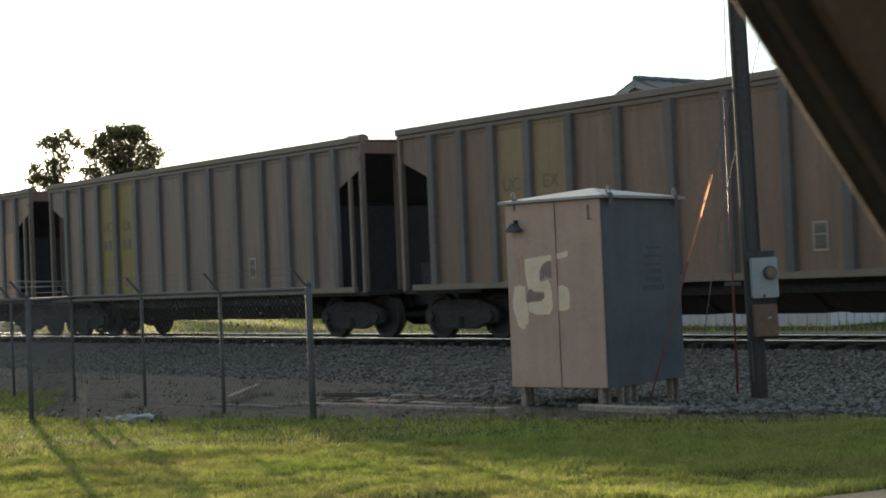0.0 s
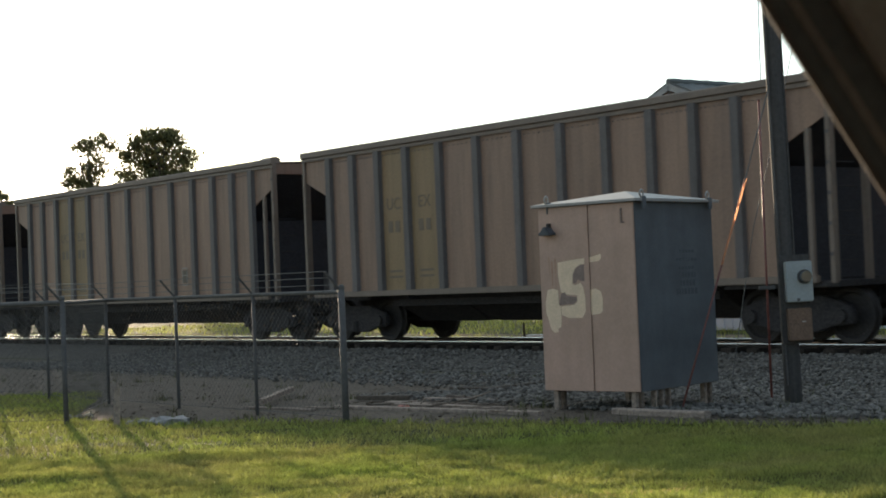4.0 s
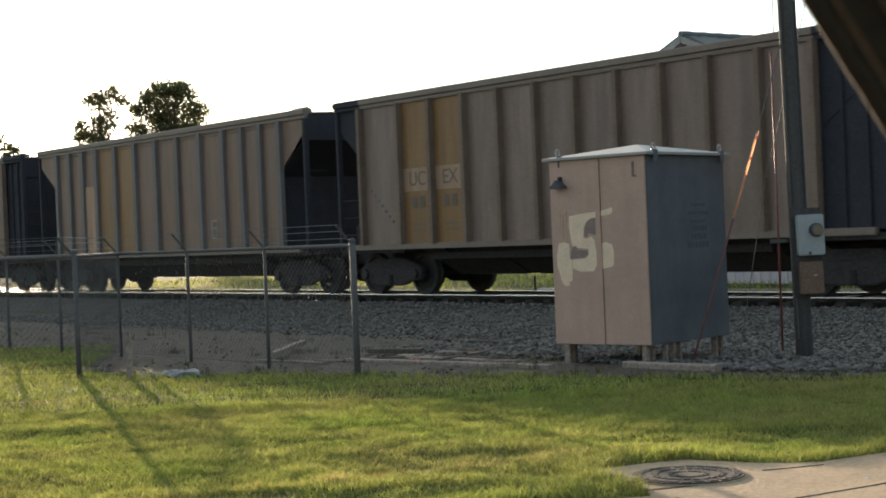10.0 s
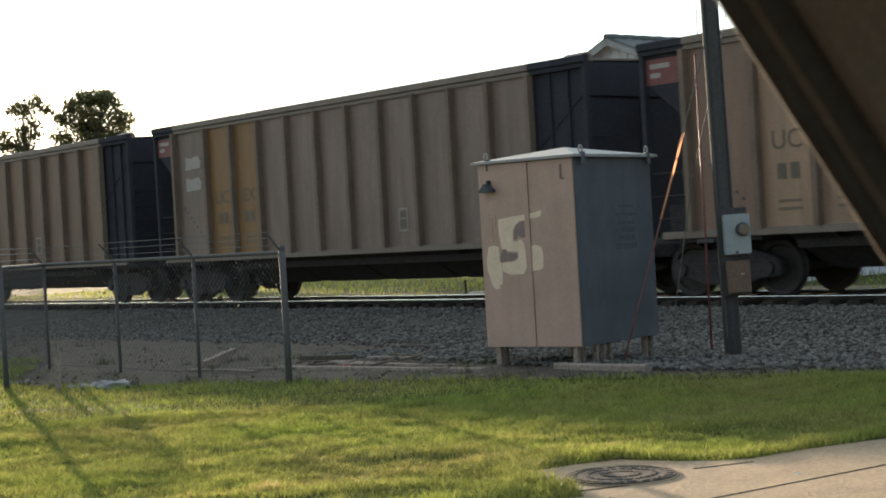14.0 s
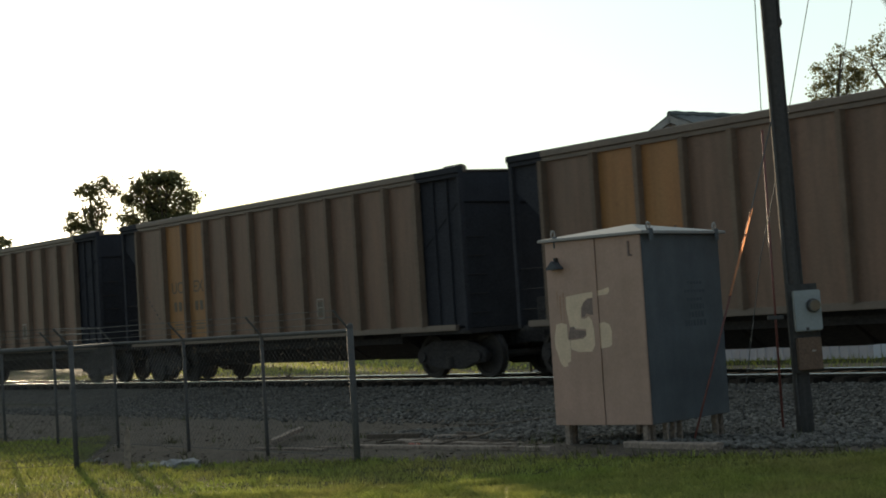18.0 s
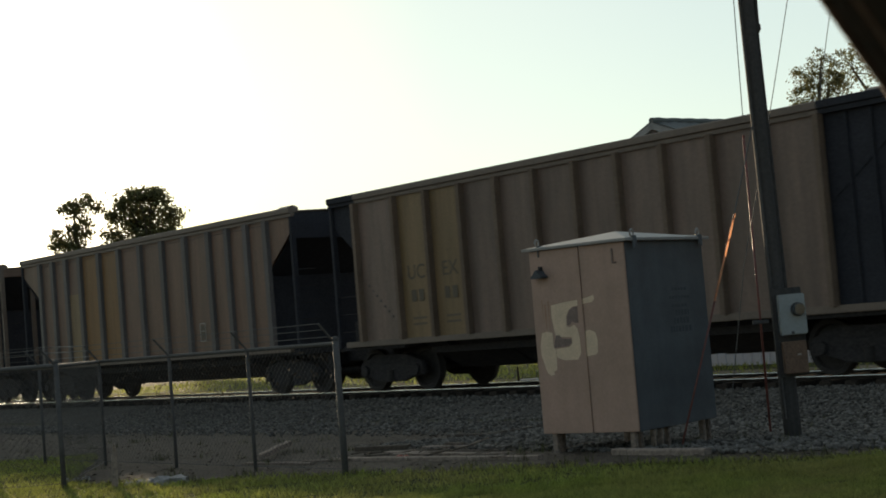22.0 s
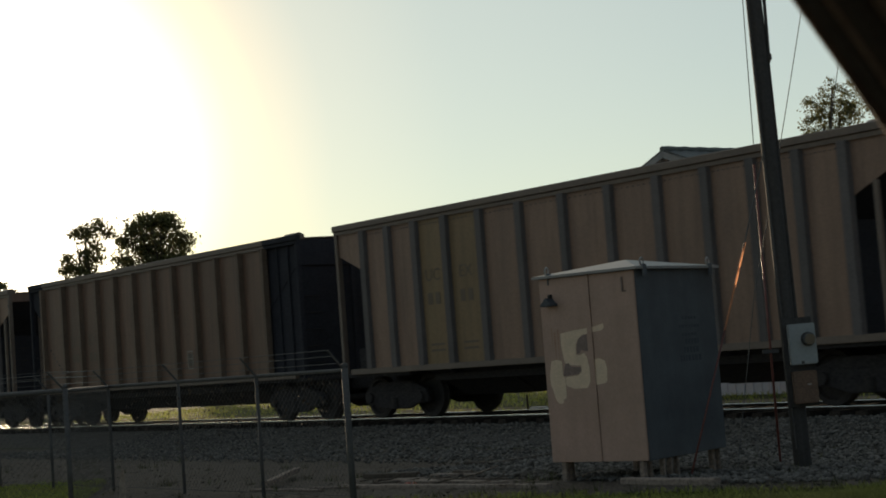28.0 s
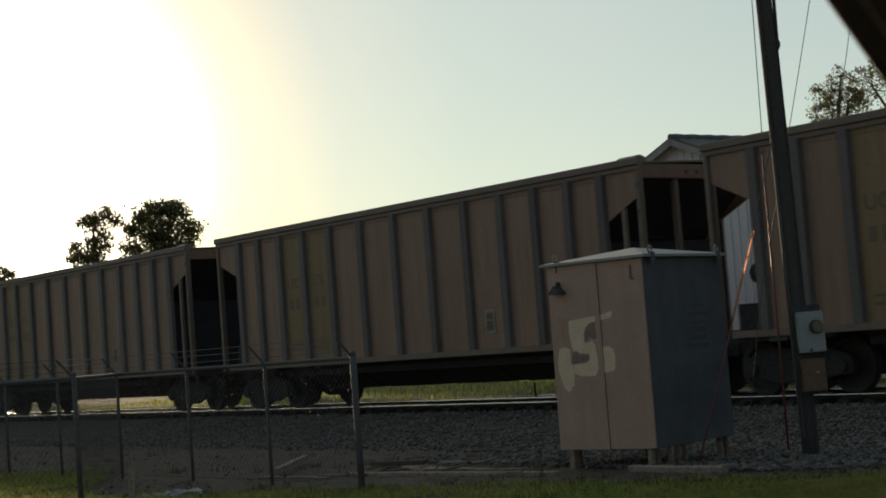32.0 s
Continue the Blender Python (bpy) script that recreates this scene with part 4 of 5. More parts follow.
def make_guys():
    a, b = Vector((2.03, 15.25, -0.02)), Vector((2.904, 16.0, 2.31))
    g = thing("guy_wire", pose(0, 0, 0), "steel guy wire with orange plastic guard, anchored in the ground", "guy wire")
    # split at the shade line: bright guard above, darkened colour below
    half = a.lerp(b, 0.62)
    bm = bmesh.new()
    rings = [[bm.verts.new(p + Vector((0.0125 * math.sin(radians(q)), -0.0125 * math.cos(radians(q)), 0))) for q in range(-110, 111, 20)] for p in (half, half.lerp(b, 0.5), b)]
    for p, q in zip(rings, rings[1:]):
        for i in range(len(p) - 1):
            bm.faces.new((p[i], p[i + 1], q[i + 1], q[i]))
    part("guard", bm, M["guard"], g, "split orange plastic guy guard, lit through", True)
    part("anchor_rod", rod(a, half + (b - a) * 0.02, 0.0105, n=10), M["guard_low"], g, "lower guard, shade put into its dark red", True)
    part("cable", rod(b - (b - a).normalized() * 0.1, (3.26, 16.18, 3.40), 0.007, n=6), M["wire"], g)
    part("anchor_eye", rod((2.01, 15.23, -0.15), (2.05, 15.27, 0.05), 0.012), M["galv"], g)
    def sag(p, q, n=10, d=0.25):
        p, q = Vector(p), Vector(q)
        return [p.lerp(q, i / n) - Vector((0, 0, d * 4 * (i / n) * (1 - i / n))) for i in range(n + 1)]
    wire("service_cable", [(6.3, 19.0, 11.8)] + sag((4.05, 17.5, 4.975), (3.109, 16.8, 1.818), 8, 0.05) + [(2.7, 16.5, -0.1)], 0.005, "thin cable slanting down past the pole to the ground", M["black"])
    wire("overhead_wire", sag((8.82, 45.0, 13.6), (8.71, 45.0, 5.65), 6, 0), 0.014, "thin wire coming down to the white building")
    wire("overhead_wire", sag((17.0, 62.0, 17.6), (13.0, 62.0, -0.3), 6, 0), 0.016, "thin slanting wire beyond the building")
    rodt = thing("marker_rod", pose(3.36, 17.5, -0.2), "slim orange-red marker pole standing behind the guy wire", "marker pole")
    part("rod", rod((0, 0, -0.2), (0.0, 0, 3.45), 0.014, n=10), M["redrod"], rodt, "", True)
    part("cap", rod((0, 0, 3.45), (0, 0, 3.48), 0.017, n=10), M["redrod"], rodt)
    part("clamp", box(-0.09, 0.09, -0.028, 0.028, 1.33, 1.375, 0.005), M["galv"], rodt, "pale clamp")


make_guys()


# ---- chain-link fence, parallel to the track ----
def make_fence():
    f = thing("chain_link_fence", pose(0, 0, 0), "grey chain-link fence with top rail and barbed wire arms", "fence")
    base = Vector((-1.28, 15.45, 0))
    gaps = [0, 1.66, 3.37, 5.15, 6.9, 8.65, 10.4, 12.2, 14.0, 15.8, 17.6, 19.4, 21.2, 23.0]
    main = [base - GO * s for s in gaps]
    side = [main[3], Vector((-4.35, 16.45, 0)), Vector((-6.3, 16.75, 0)), Vector((-8.2, 17.0, 0))]
    top = 1.31
    mesh_cache = {}
    for run, thick in ((main, (0,)), (side, (1,))):
        for i, p in enumerate(run):
            corner = i in thick
            if run is main or i > 0:
                r = (0.034 if run is main else 0.028) if corner else 0.02
                up = 0.04 if corner else 0.0
                post = part("post", rod((p.x, p.y, -0.25), (p.x, p.y, top + up), r, n=12), M["galv"], f, "thick corner post" if corner else "", True)
                bm = bmesh.new()
                bmesh.ops.create_icosphere(bm, subdivisions=2, radius=r * 1.12)
                bmesh.ops.translate(bm, verts=bm.verts, vec=(p.x, p.y, top + up))
                part("cap", bm, M["galv"], post)
                arm = p + Vector((0, 0, top))
                part("barbed_arm", rod(arm, arm - OFF * 0.19 + Vector((0, 0, 0.21)), 0.012), M["galv"], post)
            if i + 1 == len(run):
                continue
            q = run[i + 1]
            part("top_rail", rod((p.x, p.y, top), (q.x, q.y, top), 0.021, n=8), M["galv"], f)
            part("tension_wire", rod((p.x, p.y, 0.06), (q.x, q.y, 0.06), 0.003, n=5), M["wire"], f)
            for k in (0.35, 0.7, 1.0):
                d = -OFF * 0.19 * k + Vector((0, 0, top + 0.21 * k))
                part("barbed_wire", rod(p + d, q + d, 0.0035, n=5), M["wire"], f)
            w = (q - p).length
            key = round(w, 2)
            if key not in mesh_cache:
                bm = bmesh.new()
                step, hgt = 0.075, top - 0.06
                for sgn in (1, -1):
                    for j in range(int((w + hgt) / step) + 1):
                        xa = -hgt + j * step if sgn > 0 else j * step
                        dx = sgn * hgt
                        ts = sorted((-xa / dx, (w - xa) / dx))
                        t0, t1 = max(0.0, ts[0]), min(1.0, ts[1])
                        if t1 - t0 > 0.02:
                            add_rod(bm, Vector((xa + dx * t0, 0, 0.05 + hgt * t0)), Vector((xa + dx * t1, 0, 0.05 + hgt * t1)), 0.0018, n=3, caps=False)
                mesh_cache[key] = mesh_of("chain_mesh", bm, M["wire"])
            share("chain_mesh", mesh_cache[key], f, Matrix.Translation(p) @ pose(0, 0, 0, 0, 0, math.degrees(math.atan2(q.y - p.y, q.x - p.x))), "thin diamond wire mesh")


make_fence()


def make_vines():
    rng = random.Random(4)
    V, F = [], []
    base = Vector((-1.28, 15.45, 0))
    for i in range(320):
        s = rng.choice((0.15, 0.9, 2.2, 2.9, 4.2, 6.0)) + rng.gauss(0, 0.45)
        if s < 0.02:
            continue
        z = min(1.36, max(0.3, 1.25 - abs(rng.gauss(0, 0.33))))
        p = base - GO * s + OFF * rng.gauss(0, 0.035) + Vector((0, 0, z))
        e = Euler((rng.uniform(-1.3, 1.3), rng.uniform(-1.3, 1.3), rng.uniform(0, 6.28)))
        b = len(V)
        for q in ((-1, 0, 0), (-0.1, -0.5, 0), (1, 0, 0), (-0.1, 0.5, 0)):
            w = Vector(q) * rng.uniform(0.012, 0.032)
            w.rotate(e)
            V.append((p + w)[:])
        F.append((b, b + 1, b + 2, b + 3))
    tagged(new("fence_vines", quads("fence_vines", V, F, M["deadleaf"])), "thin dry vines tangled in the fence mesh", "vines", kind="stuff")


make_vines()


# ---- timbers, boards and litter along the fence ----
def beam(name, a, b, w, h, label, category="timber", lift=0.0, mat_="timber", group="old timbers on the ground"):
    a, b = Vector((*a, 0)), Vector((*b, 0))
    L = (b - a).length
    ang = math.degrees(math.atan2(b.y - a.y, b.x - a.x))
    za, zb = ground_z(a.x, a.y), ground_z(b.x, b.y)
    m = pose(a.x, a.y, za + lift, 0, 0, ang) @ pose(0, 0, 0, 0, -math.degrees(math.atan2(zb - za, L)), 0)
    bm = bmesh.new()
    n = 6
    rings = []
    for i in range(n + 1):
        j = 0.006 * noise.noise((i * 3.1 + a.x, a.y, 0))
        rings.append([bm.verts.new((L * i / n, y * w / 2 + j, z * h + j)) for y, z in ((-1, 0), (1, 0), (1, 0.85), (0.8, 1), (-0.8, 1), (-1, 0.85))])
    for p, q in zip(rings, rings[1:]):
        for i in range(6):
            bm.faces.new((p[i], p[(i + 1) % 6], q[(i + 1) % 6], q[i]))
    bm.faces.new(rings[0][::-1])
    bm.faces.new(rings[-1])
    bmesh.ops.recalc_face_normals(bm, faces=bm.faces[:])
    return solid(name, bm, M[mat_], label, category, group, m=m)


beam("landscape_timber", (-1.31, 16.95), (0.66, 15.35), 0.09, 0.05, "long weathered timber lying along the dirt edge")
beam("landscape_timber", (1.38, 15.16), (2.16, 14.39), 0.12, 0.07, "short weathered timber in front of the cabinet")
beam("plank", (-0.98, 17.73), (-0.07, 16.7), 0.12, 0.028, "weathered plank lying in the dirt", "plank")
beam("plank", (-1.53, 17.27), (-0.73, 16.55), 0.11, 0.03, "weathered plank lying in the dirt", "plank", 0.01)
beam("plank", (-0.9, 17.25), (0.35, 16.15), 0.07, 0.03, "grey plank lying in the dirt", "plank", 0.01)
beam("plank", (-0.55, 17.75), (0.25, 17.3), 0.10, 0.03, "split plank lying in the dirt", "plank", 0.02)
beam("plank", (-0.3, 17.62), (-0.1, 17.53), 0.05, 0.03, "short pale board end", "plank", 0.05)
beam("plank", (-1.9, 17.4), (-1.35, 17.05), 0.07, 0.03, "short weathered plank end", "plank", 0.0)
beam("log", (-1.36, 18.3), (-0.72, 17.95), 0.09, 0.06, "dark split log beside the planks", "log", 0.01, "bark")
beam("log", (-2.42, 17.6), (-2.30, 19.6), 0.07, 0.06, "pale fallen branch leaning in the weeds", "log", 0.06)
beam("plank", (-2.6, 17.7), (-1.75, 16.95), 0.10, 0.035, "weathered plank by the fence", "plank")
beam("timber_offcut", (0.1, 19.9), (1.1, 22.6), 0.075, 0.055, "weathered discarded timber on the ballast slope", "timber", 0, "bark")
beam("timber_offcut", (-0.3, 20.6), (0.5, 20.2), 0.075, 0.05, "weathered discarded timber on the ballast slope", "timber", 0, "bark")


def make_sticks():
    """Crooked broken branches thrown on the pile of boards."""
    rng = random.Random(31)
    for i in range(22):
        u = rng.random()
        x, y = -1.5 + 2.1 * u + rng.gauss(0, 0.12), 17.7 - 1.5 * u + rng.gauss(0, 0.3)
        a, n, l = rng.gauss(-0.75, 0.45), 5, rng.uniform(0.3, 0.9)
        z = ground_z(x, y) + 0.012
        lift = rng.uniform(0.0, 0.13)
        pts = [(x + math.cos(a) * l * j / n + rng.gauss(0, 0.012), y + math.sin(a) * l * j / n + rng.gauss(0, 0.012), z + lift * j / n + rng.uniform(0, 0.01)) for j in range(n + 1)]
        r = rng.uniform(0.007, 0.018)
        solid("branch", tube(pts, [r * (1 - 0.12 * j) for j in range(n + 1)], 6), M["timber" if i % 3 else "bark"], "crooked broken branch on the pile of boards", "branch", "broken branches on the pile")


make_sticks()


def lumps(name, x, y, n, r, material, label, category, seed):
    rng = random.Random(seed)
    t = thing(name, pose(x, y, ground_z(x, y)), label, category)
    for i in range(n):
        bm = bmesh.new()
        bmesh.ops.create_icosphere(bm, subdivisions=2, radius=1)
        s = r * rng.uniform(0.5, 1.0)
        for q in bm.verts:
            q.co *= s * (0.8 + 0.5 * noise.noise(q.co * 2 + Vector((i * 5, seed, 0))))
            q.co.z = max(-0.02, q.co.z * 0.6 + s * 0.25)
            q.co.x += (i - n / 2) * r * 1.2
            q.co.y += rng.uniform(-0.01, 0.01)
        part("piece", bm, material, t)


lumps("litter_bag", -3.42, 16.25, 3, 0.11, M["trash"], "crumpled pale plastic litter on the grass edge", "litter", 1)
lumps("litter_bag", -3.05, 16.05, 2, 0.13, M["trash"], "crumpled pale plastic litter on the grass edge", "litter", 2)
lumps("litter_bag", -0.72, 17.05, 2, 0.07, M["redlitter"], "crumpled red and white litter between planks", "litter", 3)
lumps("litter_bag", -0.1, 14.7, 1, 0.03, M["trash"], "small scrap of white paper", "litter", 4)
lumps("litter_bag", 3.1, 14.6, 2, 0.035, M["trash"], "small scrap of white paper", "litter", 6)
lumps("paper_scrap", 2.0, 8.15, 1, 0.028, M["skirt"], "small white scrap of paper on the concrete", "litter", 5)
lumps("litter_bag", -4.4, 17.4, 3, 0.10, M["trash"], "pale litter under the fence", "litter", 9)


def make_far_bits():
    z = ground_z(1.35, 39.2)
    solid("stub_post", rod((0, 0, -0.05), (0, 0, 0.46), 0.03, 0.026, 8), M["tie"], "short dark post in the sunlit grass", "post", m=pose(1.35, 39.2, z))
    solid("concrete_block", box(-0.21, 0.21, -0.12, 0.12, -0.03, 0.15, 0.02), M["skirt"], "pale concrete block in the sunlit grass", "block", m=pose(1.62, 39.0, z, 0, 0, -20))


make_far_bits()


def make_stake():
    g = ground_z(-3.72, 16.05)
    bm = bmesh.new()
    add_prism(bm, [(-0.035, 0), (0.035, 0), (0.03, 0.42), (0.004, 0.5), (-0.028, 0.38)], "y", -0.03, 0.03)
    bmesh.ops.recalc_face_normals(bm, faces=bm.faces[:])
    solid("wooden_stake", bm, M["timber"], "broken pale wooden stake in the grass", "stake", m=pose(-3.72, 16.05, g - 0.03, 0, 2, 10))


make_stake()


# ---- window frame of the parked car from which the view is taken ----
def make_door_frame():
    """Slanting door pillar close to the eye; u runs across it away from the opening, v along it."""
    a = Vector((0.1088, 0.50, 1.455))
    along = Vector((0.573, 0.0, -1.0)).normalized()
    across = Vector((1.0, 0.0, 0.573)).normalized()
    m = Matrix(((across.x, 0, along.x, a.x), (0, 1, 0, a.y), (across.z, 0, along.z, a.z), (0, 0, 0, 1)))
    f = thing("car_door_frame", m, "dark brown window pillar of a parked car", "car window frame")
    for name, u0, u1, y0, y1, k, label in (("weather_strip", 0.0, 0.004, 0.010, 0.014, "striprim", "brown edge strip"), ("seal", 0.0020, 0.0100, 0.008, 0.0115, "trimdark", "black rubber seal"),
                                           ("trim_bead", 0.0069, 0.0092, 0.004, 0.009, "trimbrown", "brown trim bead"), ("inner_seal", 0.0085, 0.0240, 0.006, 0.012, "trimdark", "black inner seal"),
                                           ("pillar_cover", 0.0182, 0.12, -0.004, 0.008, "trimbrown", "brown pillar cover"), ("headliner", 0.1195, 0.75, -0.010, 0.004, "liner", "brown fabric lining")):
        part(name, box(u0, u1, y0, y1, -0.75, 0.55, 0.0012), M[k], f, label)


make_door_frame()


def make_cabin():
    """Plain shell that closes the parked car round the eye."""
    c = thing("parked_car", pose(0, 0, 0.012), "plain dark shell of the parked car round the viewpoint", "car")
    part("roof", box(-1.3, 1.3, -1.2, 0.52, 1.74, 1.80, 0.01), M["liner"], c)
    part("floor", box(-1.3, 1.3, -1.2, 0.52, 0.25, 0.30), M["liner"], c)
    part("door_panel", box(-1.3, 1.3, 0.46, 0.54, 0.0, 1.17, 0.01), M["trimdark"], c)
    part("rear_side", box(-1.3, 1.3, -1.26, -1.2, 0.0, 1.12, 0.01), M["liner"], c)
    for x in (-1.36, 1.3):
        part("end_panel", box(x, x + 0.06, -1.26, 0.54, 0.0, 1.12, 0.01), M["liner"], c)
        for y in (-1.26, 0.42):
            part("pillar", box(x, x + 0.06, y, y + 0.12, 1.12, 1.75, 0.01), M["liner"], c)
    part("window_post", box(-1.3, -0.62, 0.48, 0.54, 1.17, 1.74, 0.01), M["trimdark"], c)


make_cabin()


# ---- train ----
SPEED = 10.617
RADIUS = 0.457
E, H, S, Y = 7.25, 4.26, 1.08, 1.50            # half length, height, sill, half width of the sides
TRUCK = 6.05
CARS, WHEELS, CACHE = [], [], {}


def trailing(k):
    return 1.11 + 15.71 * k if k <= 11 else 173.94 + 15.97 * (k - 11)


def cached(key, make, material, smooth=False):
    if key not in CACHE:
        CACHE[key] = mesh_of(key[0], make(), material, smooth)
    return CACHE[key]


def rib_mesh(w, d):
    def make():
        k = 0.36 if d < 0.12 else 0.46
        bm = prism([(-w / 2, 0), (w / 2, 0), (w * k, -d), (-w * k, -d)], "z", S + 0.02, H - 0.2)
        return bm
    return make


def text_mesh(words, size, ink):
    c = bpy.data.curves.new("letters", "FONT")
    c.body, c.size, c.align_x, c.align_y, c.extrude = words, size, "CENTER", "CENTER", 0.002
    ob = bpy.data.objects.new("letters", c)
    me = bpy.data.meshes.new_from_object(ob)
    bpy.data.objects.remove(ob)
    me.materials.clear()
    me.materials.append(M[ink])
    return me


def letters(words, size, ink):
    key = ("letters", words, size, ink)
    if key not in CACHE:
        CACHE[key] = text_mesh(words, size, ink)
    return CACHE[key]


def wheel_mesh():
    """Lathe of a rail wheel: flange inside, tread, rim, dished plate and hub."""
    prof = [(0.0, -0.09), (0.10, -0.09), (0.11, -0.03), (0.34, -0.01), (0.37, -0.065), (RADIUS - 0.004, -0.065), (RADIUS, 0.045), (RADIUS + 0.026, 0.055), (RADIUS + 0.024, 0.075), (0.37, 0.075), (0.34, 0.03), (0.12, 0.02), (0.11, 0.09), (0.0, 0.09)]
    bm = bmesh.new()
    n, rings = 28, []
    for r, y in prof:
        rings.append([bm.verts.new((r * math.cos(2 * math.pi * i / n), y, r * math.sin(2 * math.pi * i / n))) for i in range(n)] if r > 0 else [bm.verts.new((0, y, 0))])
    for p, q in zip(rings, rings[1:]):
        for i in range(n):
            j = (i + 1) % n
            if len(p) == 1:
                bm.faces.new((p[0], q[i], q[j]))
            elif len(q) == 1:
                bm.faces.new((p[i], q[0], p[j]))
            else:
                bm.faces.new((p[i], q[i], q[j], p[j]))
    bmesh.ops.recalc_face_normals(bm, faces=bm.faces[:])
    return bm


def side_frame():
    """Cast truck side frame: arched top, two pedestals and an opening for the springs."""
    out = [(-1.12, 0.52), (-1.05, 0.62), (-0.55, 0.78), (0.55, 0.78), (1.05, 0.62), (1.12, 0.52), (1.1, 0.33), (0.72, 0.30), (0.42, 0.20), (-0.42, 0.20), (-0.72, 0.30), (-1.1, 0.33)]
    return prism(out, "y", -0.06, 0.06, 0.02)


def add_truck(car, x):
    tr = share("truck", cached(("truck",), lambda: box(-0.16, 0.16, -1.05, 1.05, 0.42, 0.72, 0.03), M["under"]), car, pose(x, 0, 0), "cast bolster of the truck")
    for y in (-1.02, 1.02):
        sf = cached(("side_frame",), side_frame, M["under"])
        share("side_frame", sf, tr, pose(0, y, 0))
        share("spring_nest", cached(("spring_nest",), lambda: rod((0, 0, 0.22), (0, 0, 0.45), 0.09, n=12), M["wheelsteel"]), tr, pose(0, y * 1.06, 0))
        for w in (-0.89, 0.89):
            share("journal_cap", cached(("journal_cap",), lambda: rod((0, -0.09, RADIUS), (0, 0.09, RADIUS), 0.11, n=12), M["under"]), tr, pose(w, y * 1.03, 0))
    for w in (-0.89, 0.89):
        ws = share("wheelset", cached(("axle",), lambda: rod((0, -1.0, 0), (0, 1.0, 0), 0.08, n=12), M["wheelsteel"]), car, pose(x + w, 0, RADIUS))
        for y, turn in ((-0.76, 0), (0.76, 180)):
            share("wheel", cached(("wheel",), wheel_mesh, M["wheelsteel"], False), ws, pose(0, y, 0, 0, 0, turn))
        WHEELS.append((ws, x + w, car))


def panel_mesh(x0, x1, z0, z1, color, y=0.0):
    key = ("panel", round(x1 - x0, 3), round(z0, 2), round(z1, 2), color)
    if key not in CACHE:
        bm = bmesh.new()
        w = x1 - x0
        n = 6
        grid = []
        for i in range(n + 1):
            row = []
            for j in range(7):
                u, v = i / n, j / 6
                bulge = 0.018 * math.sin(math.pi * u) * math.sin(math.pi * v)
                row.append(bm.verts.new((w * u, -0.012 - bulge, z0 + (z1 - z0) * v)))
            grid.append(row)
        for i in range(n):
            for j in range(6):
                bm.faces.new((grid[i][j], grid[i + 1][j], grid[i + 1][j + 1], grid[i][j + 1]))
        back = [bm.verts.new(p) for p in ((0, 0.012, z0), (w, 0.012, z0), (w, 0.012, z1), (0, 0.012, z1))]
        bm.faces.new(back[::-1])
        edge = [grid[0][0], grid[n][0], grid[n][6], grid[0][6]]
        bm.faces.new([g[0] for g in grid][::-1] + [back[0], back[1]])
        bm.faces.new([g[6] for g in grid] + [back[2], back[3]])
        bm.faces.new([grid[0][j] for j in range(7)] + [back[3], back[0]])
        bm.faces.new([grid[n][j] for j in range(6, -1, -1)] + [back[1], back[2]])
        bmesh.ops.recalc_face_normals(bm, faces=bm.faces[:])
        CACHE[key] = mesh_of("panel", bm, PANEL[color])
    return CACHE[key]


def rivets(car, kind, xs, w, z):
    """Fine rivet heads under the top rail, far too small to pick apart."""
    def make():
        bm = bmesh.new()
        for x0, x1 in zip(xs, xs[1:]):
            for i in range(7):
                x = x0 + w / 2 + (x1 - x0 - w) * (i + 0.5) / 7
                add_rod(bm, (x, 0.0, 0), (x, -0.018, 0), 0.016, 0.01, 6)
        return bm
    tagged(share("rivet_row", cached(("rivet_heads", kind), make, M["rib"]), car, pose(0, -Y - 0.012, z), "small rivet heads"), kind="stuff")


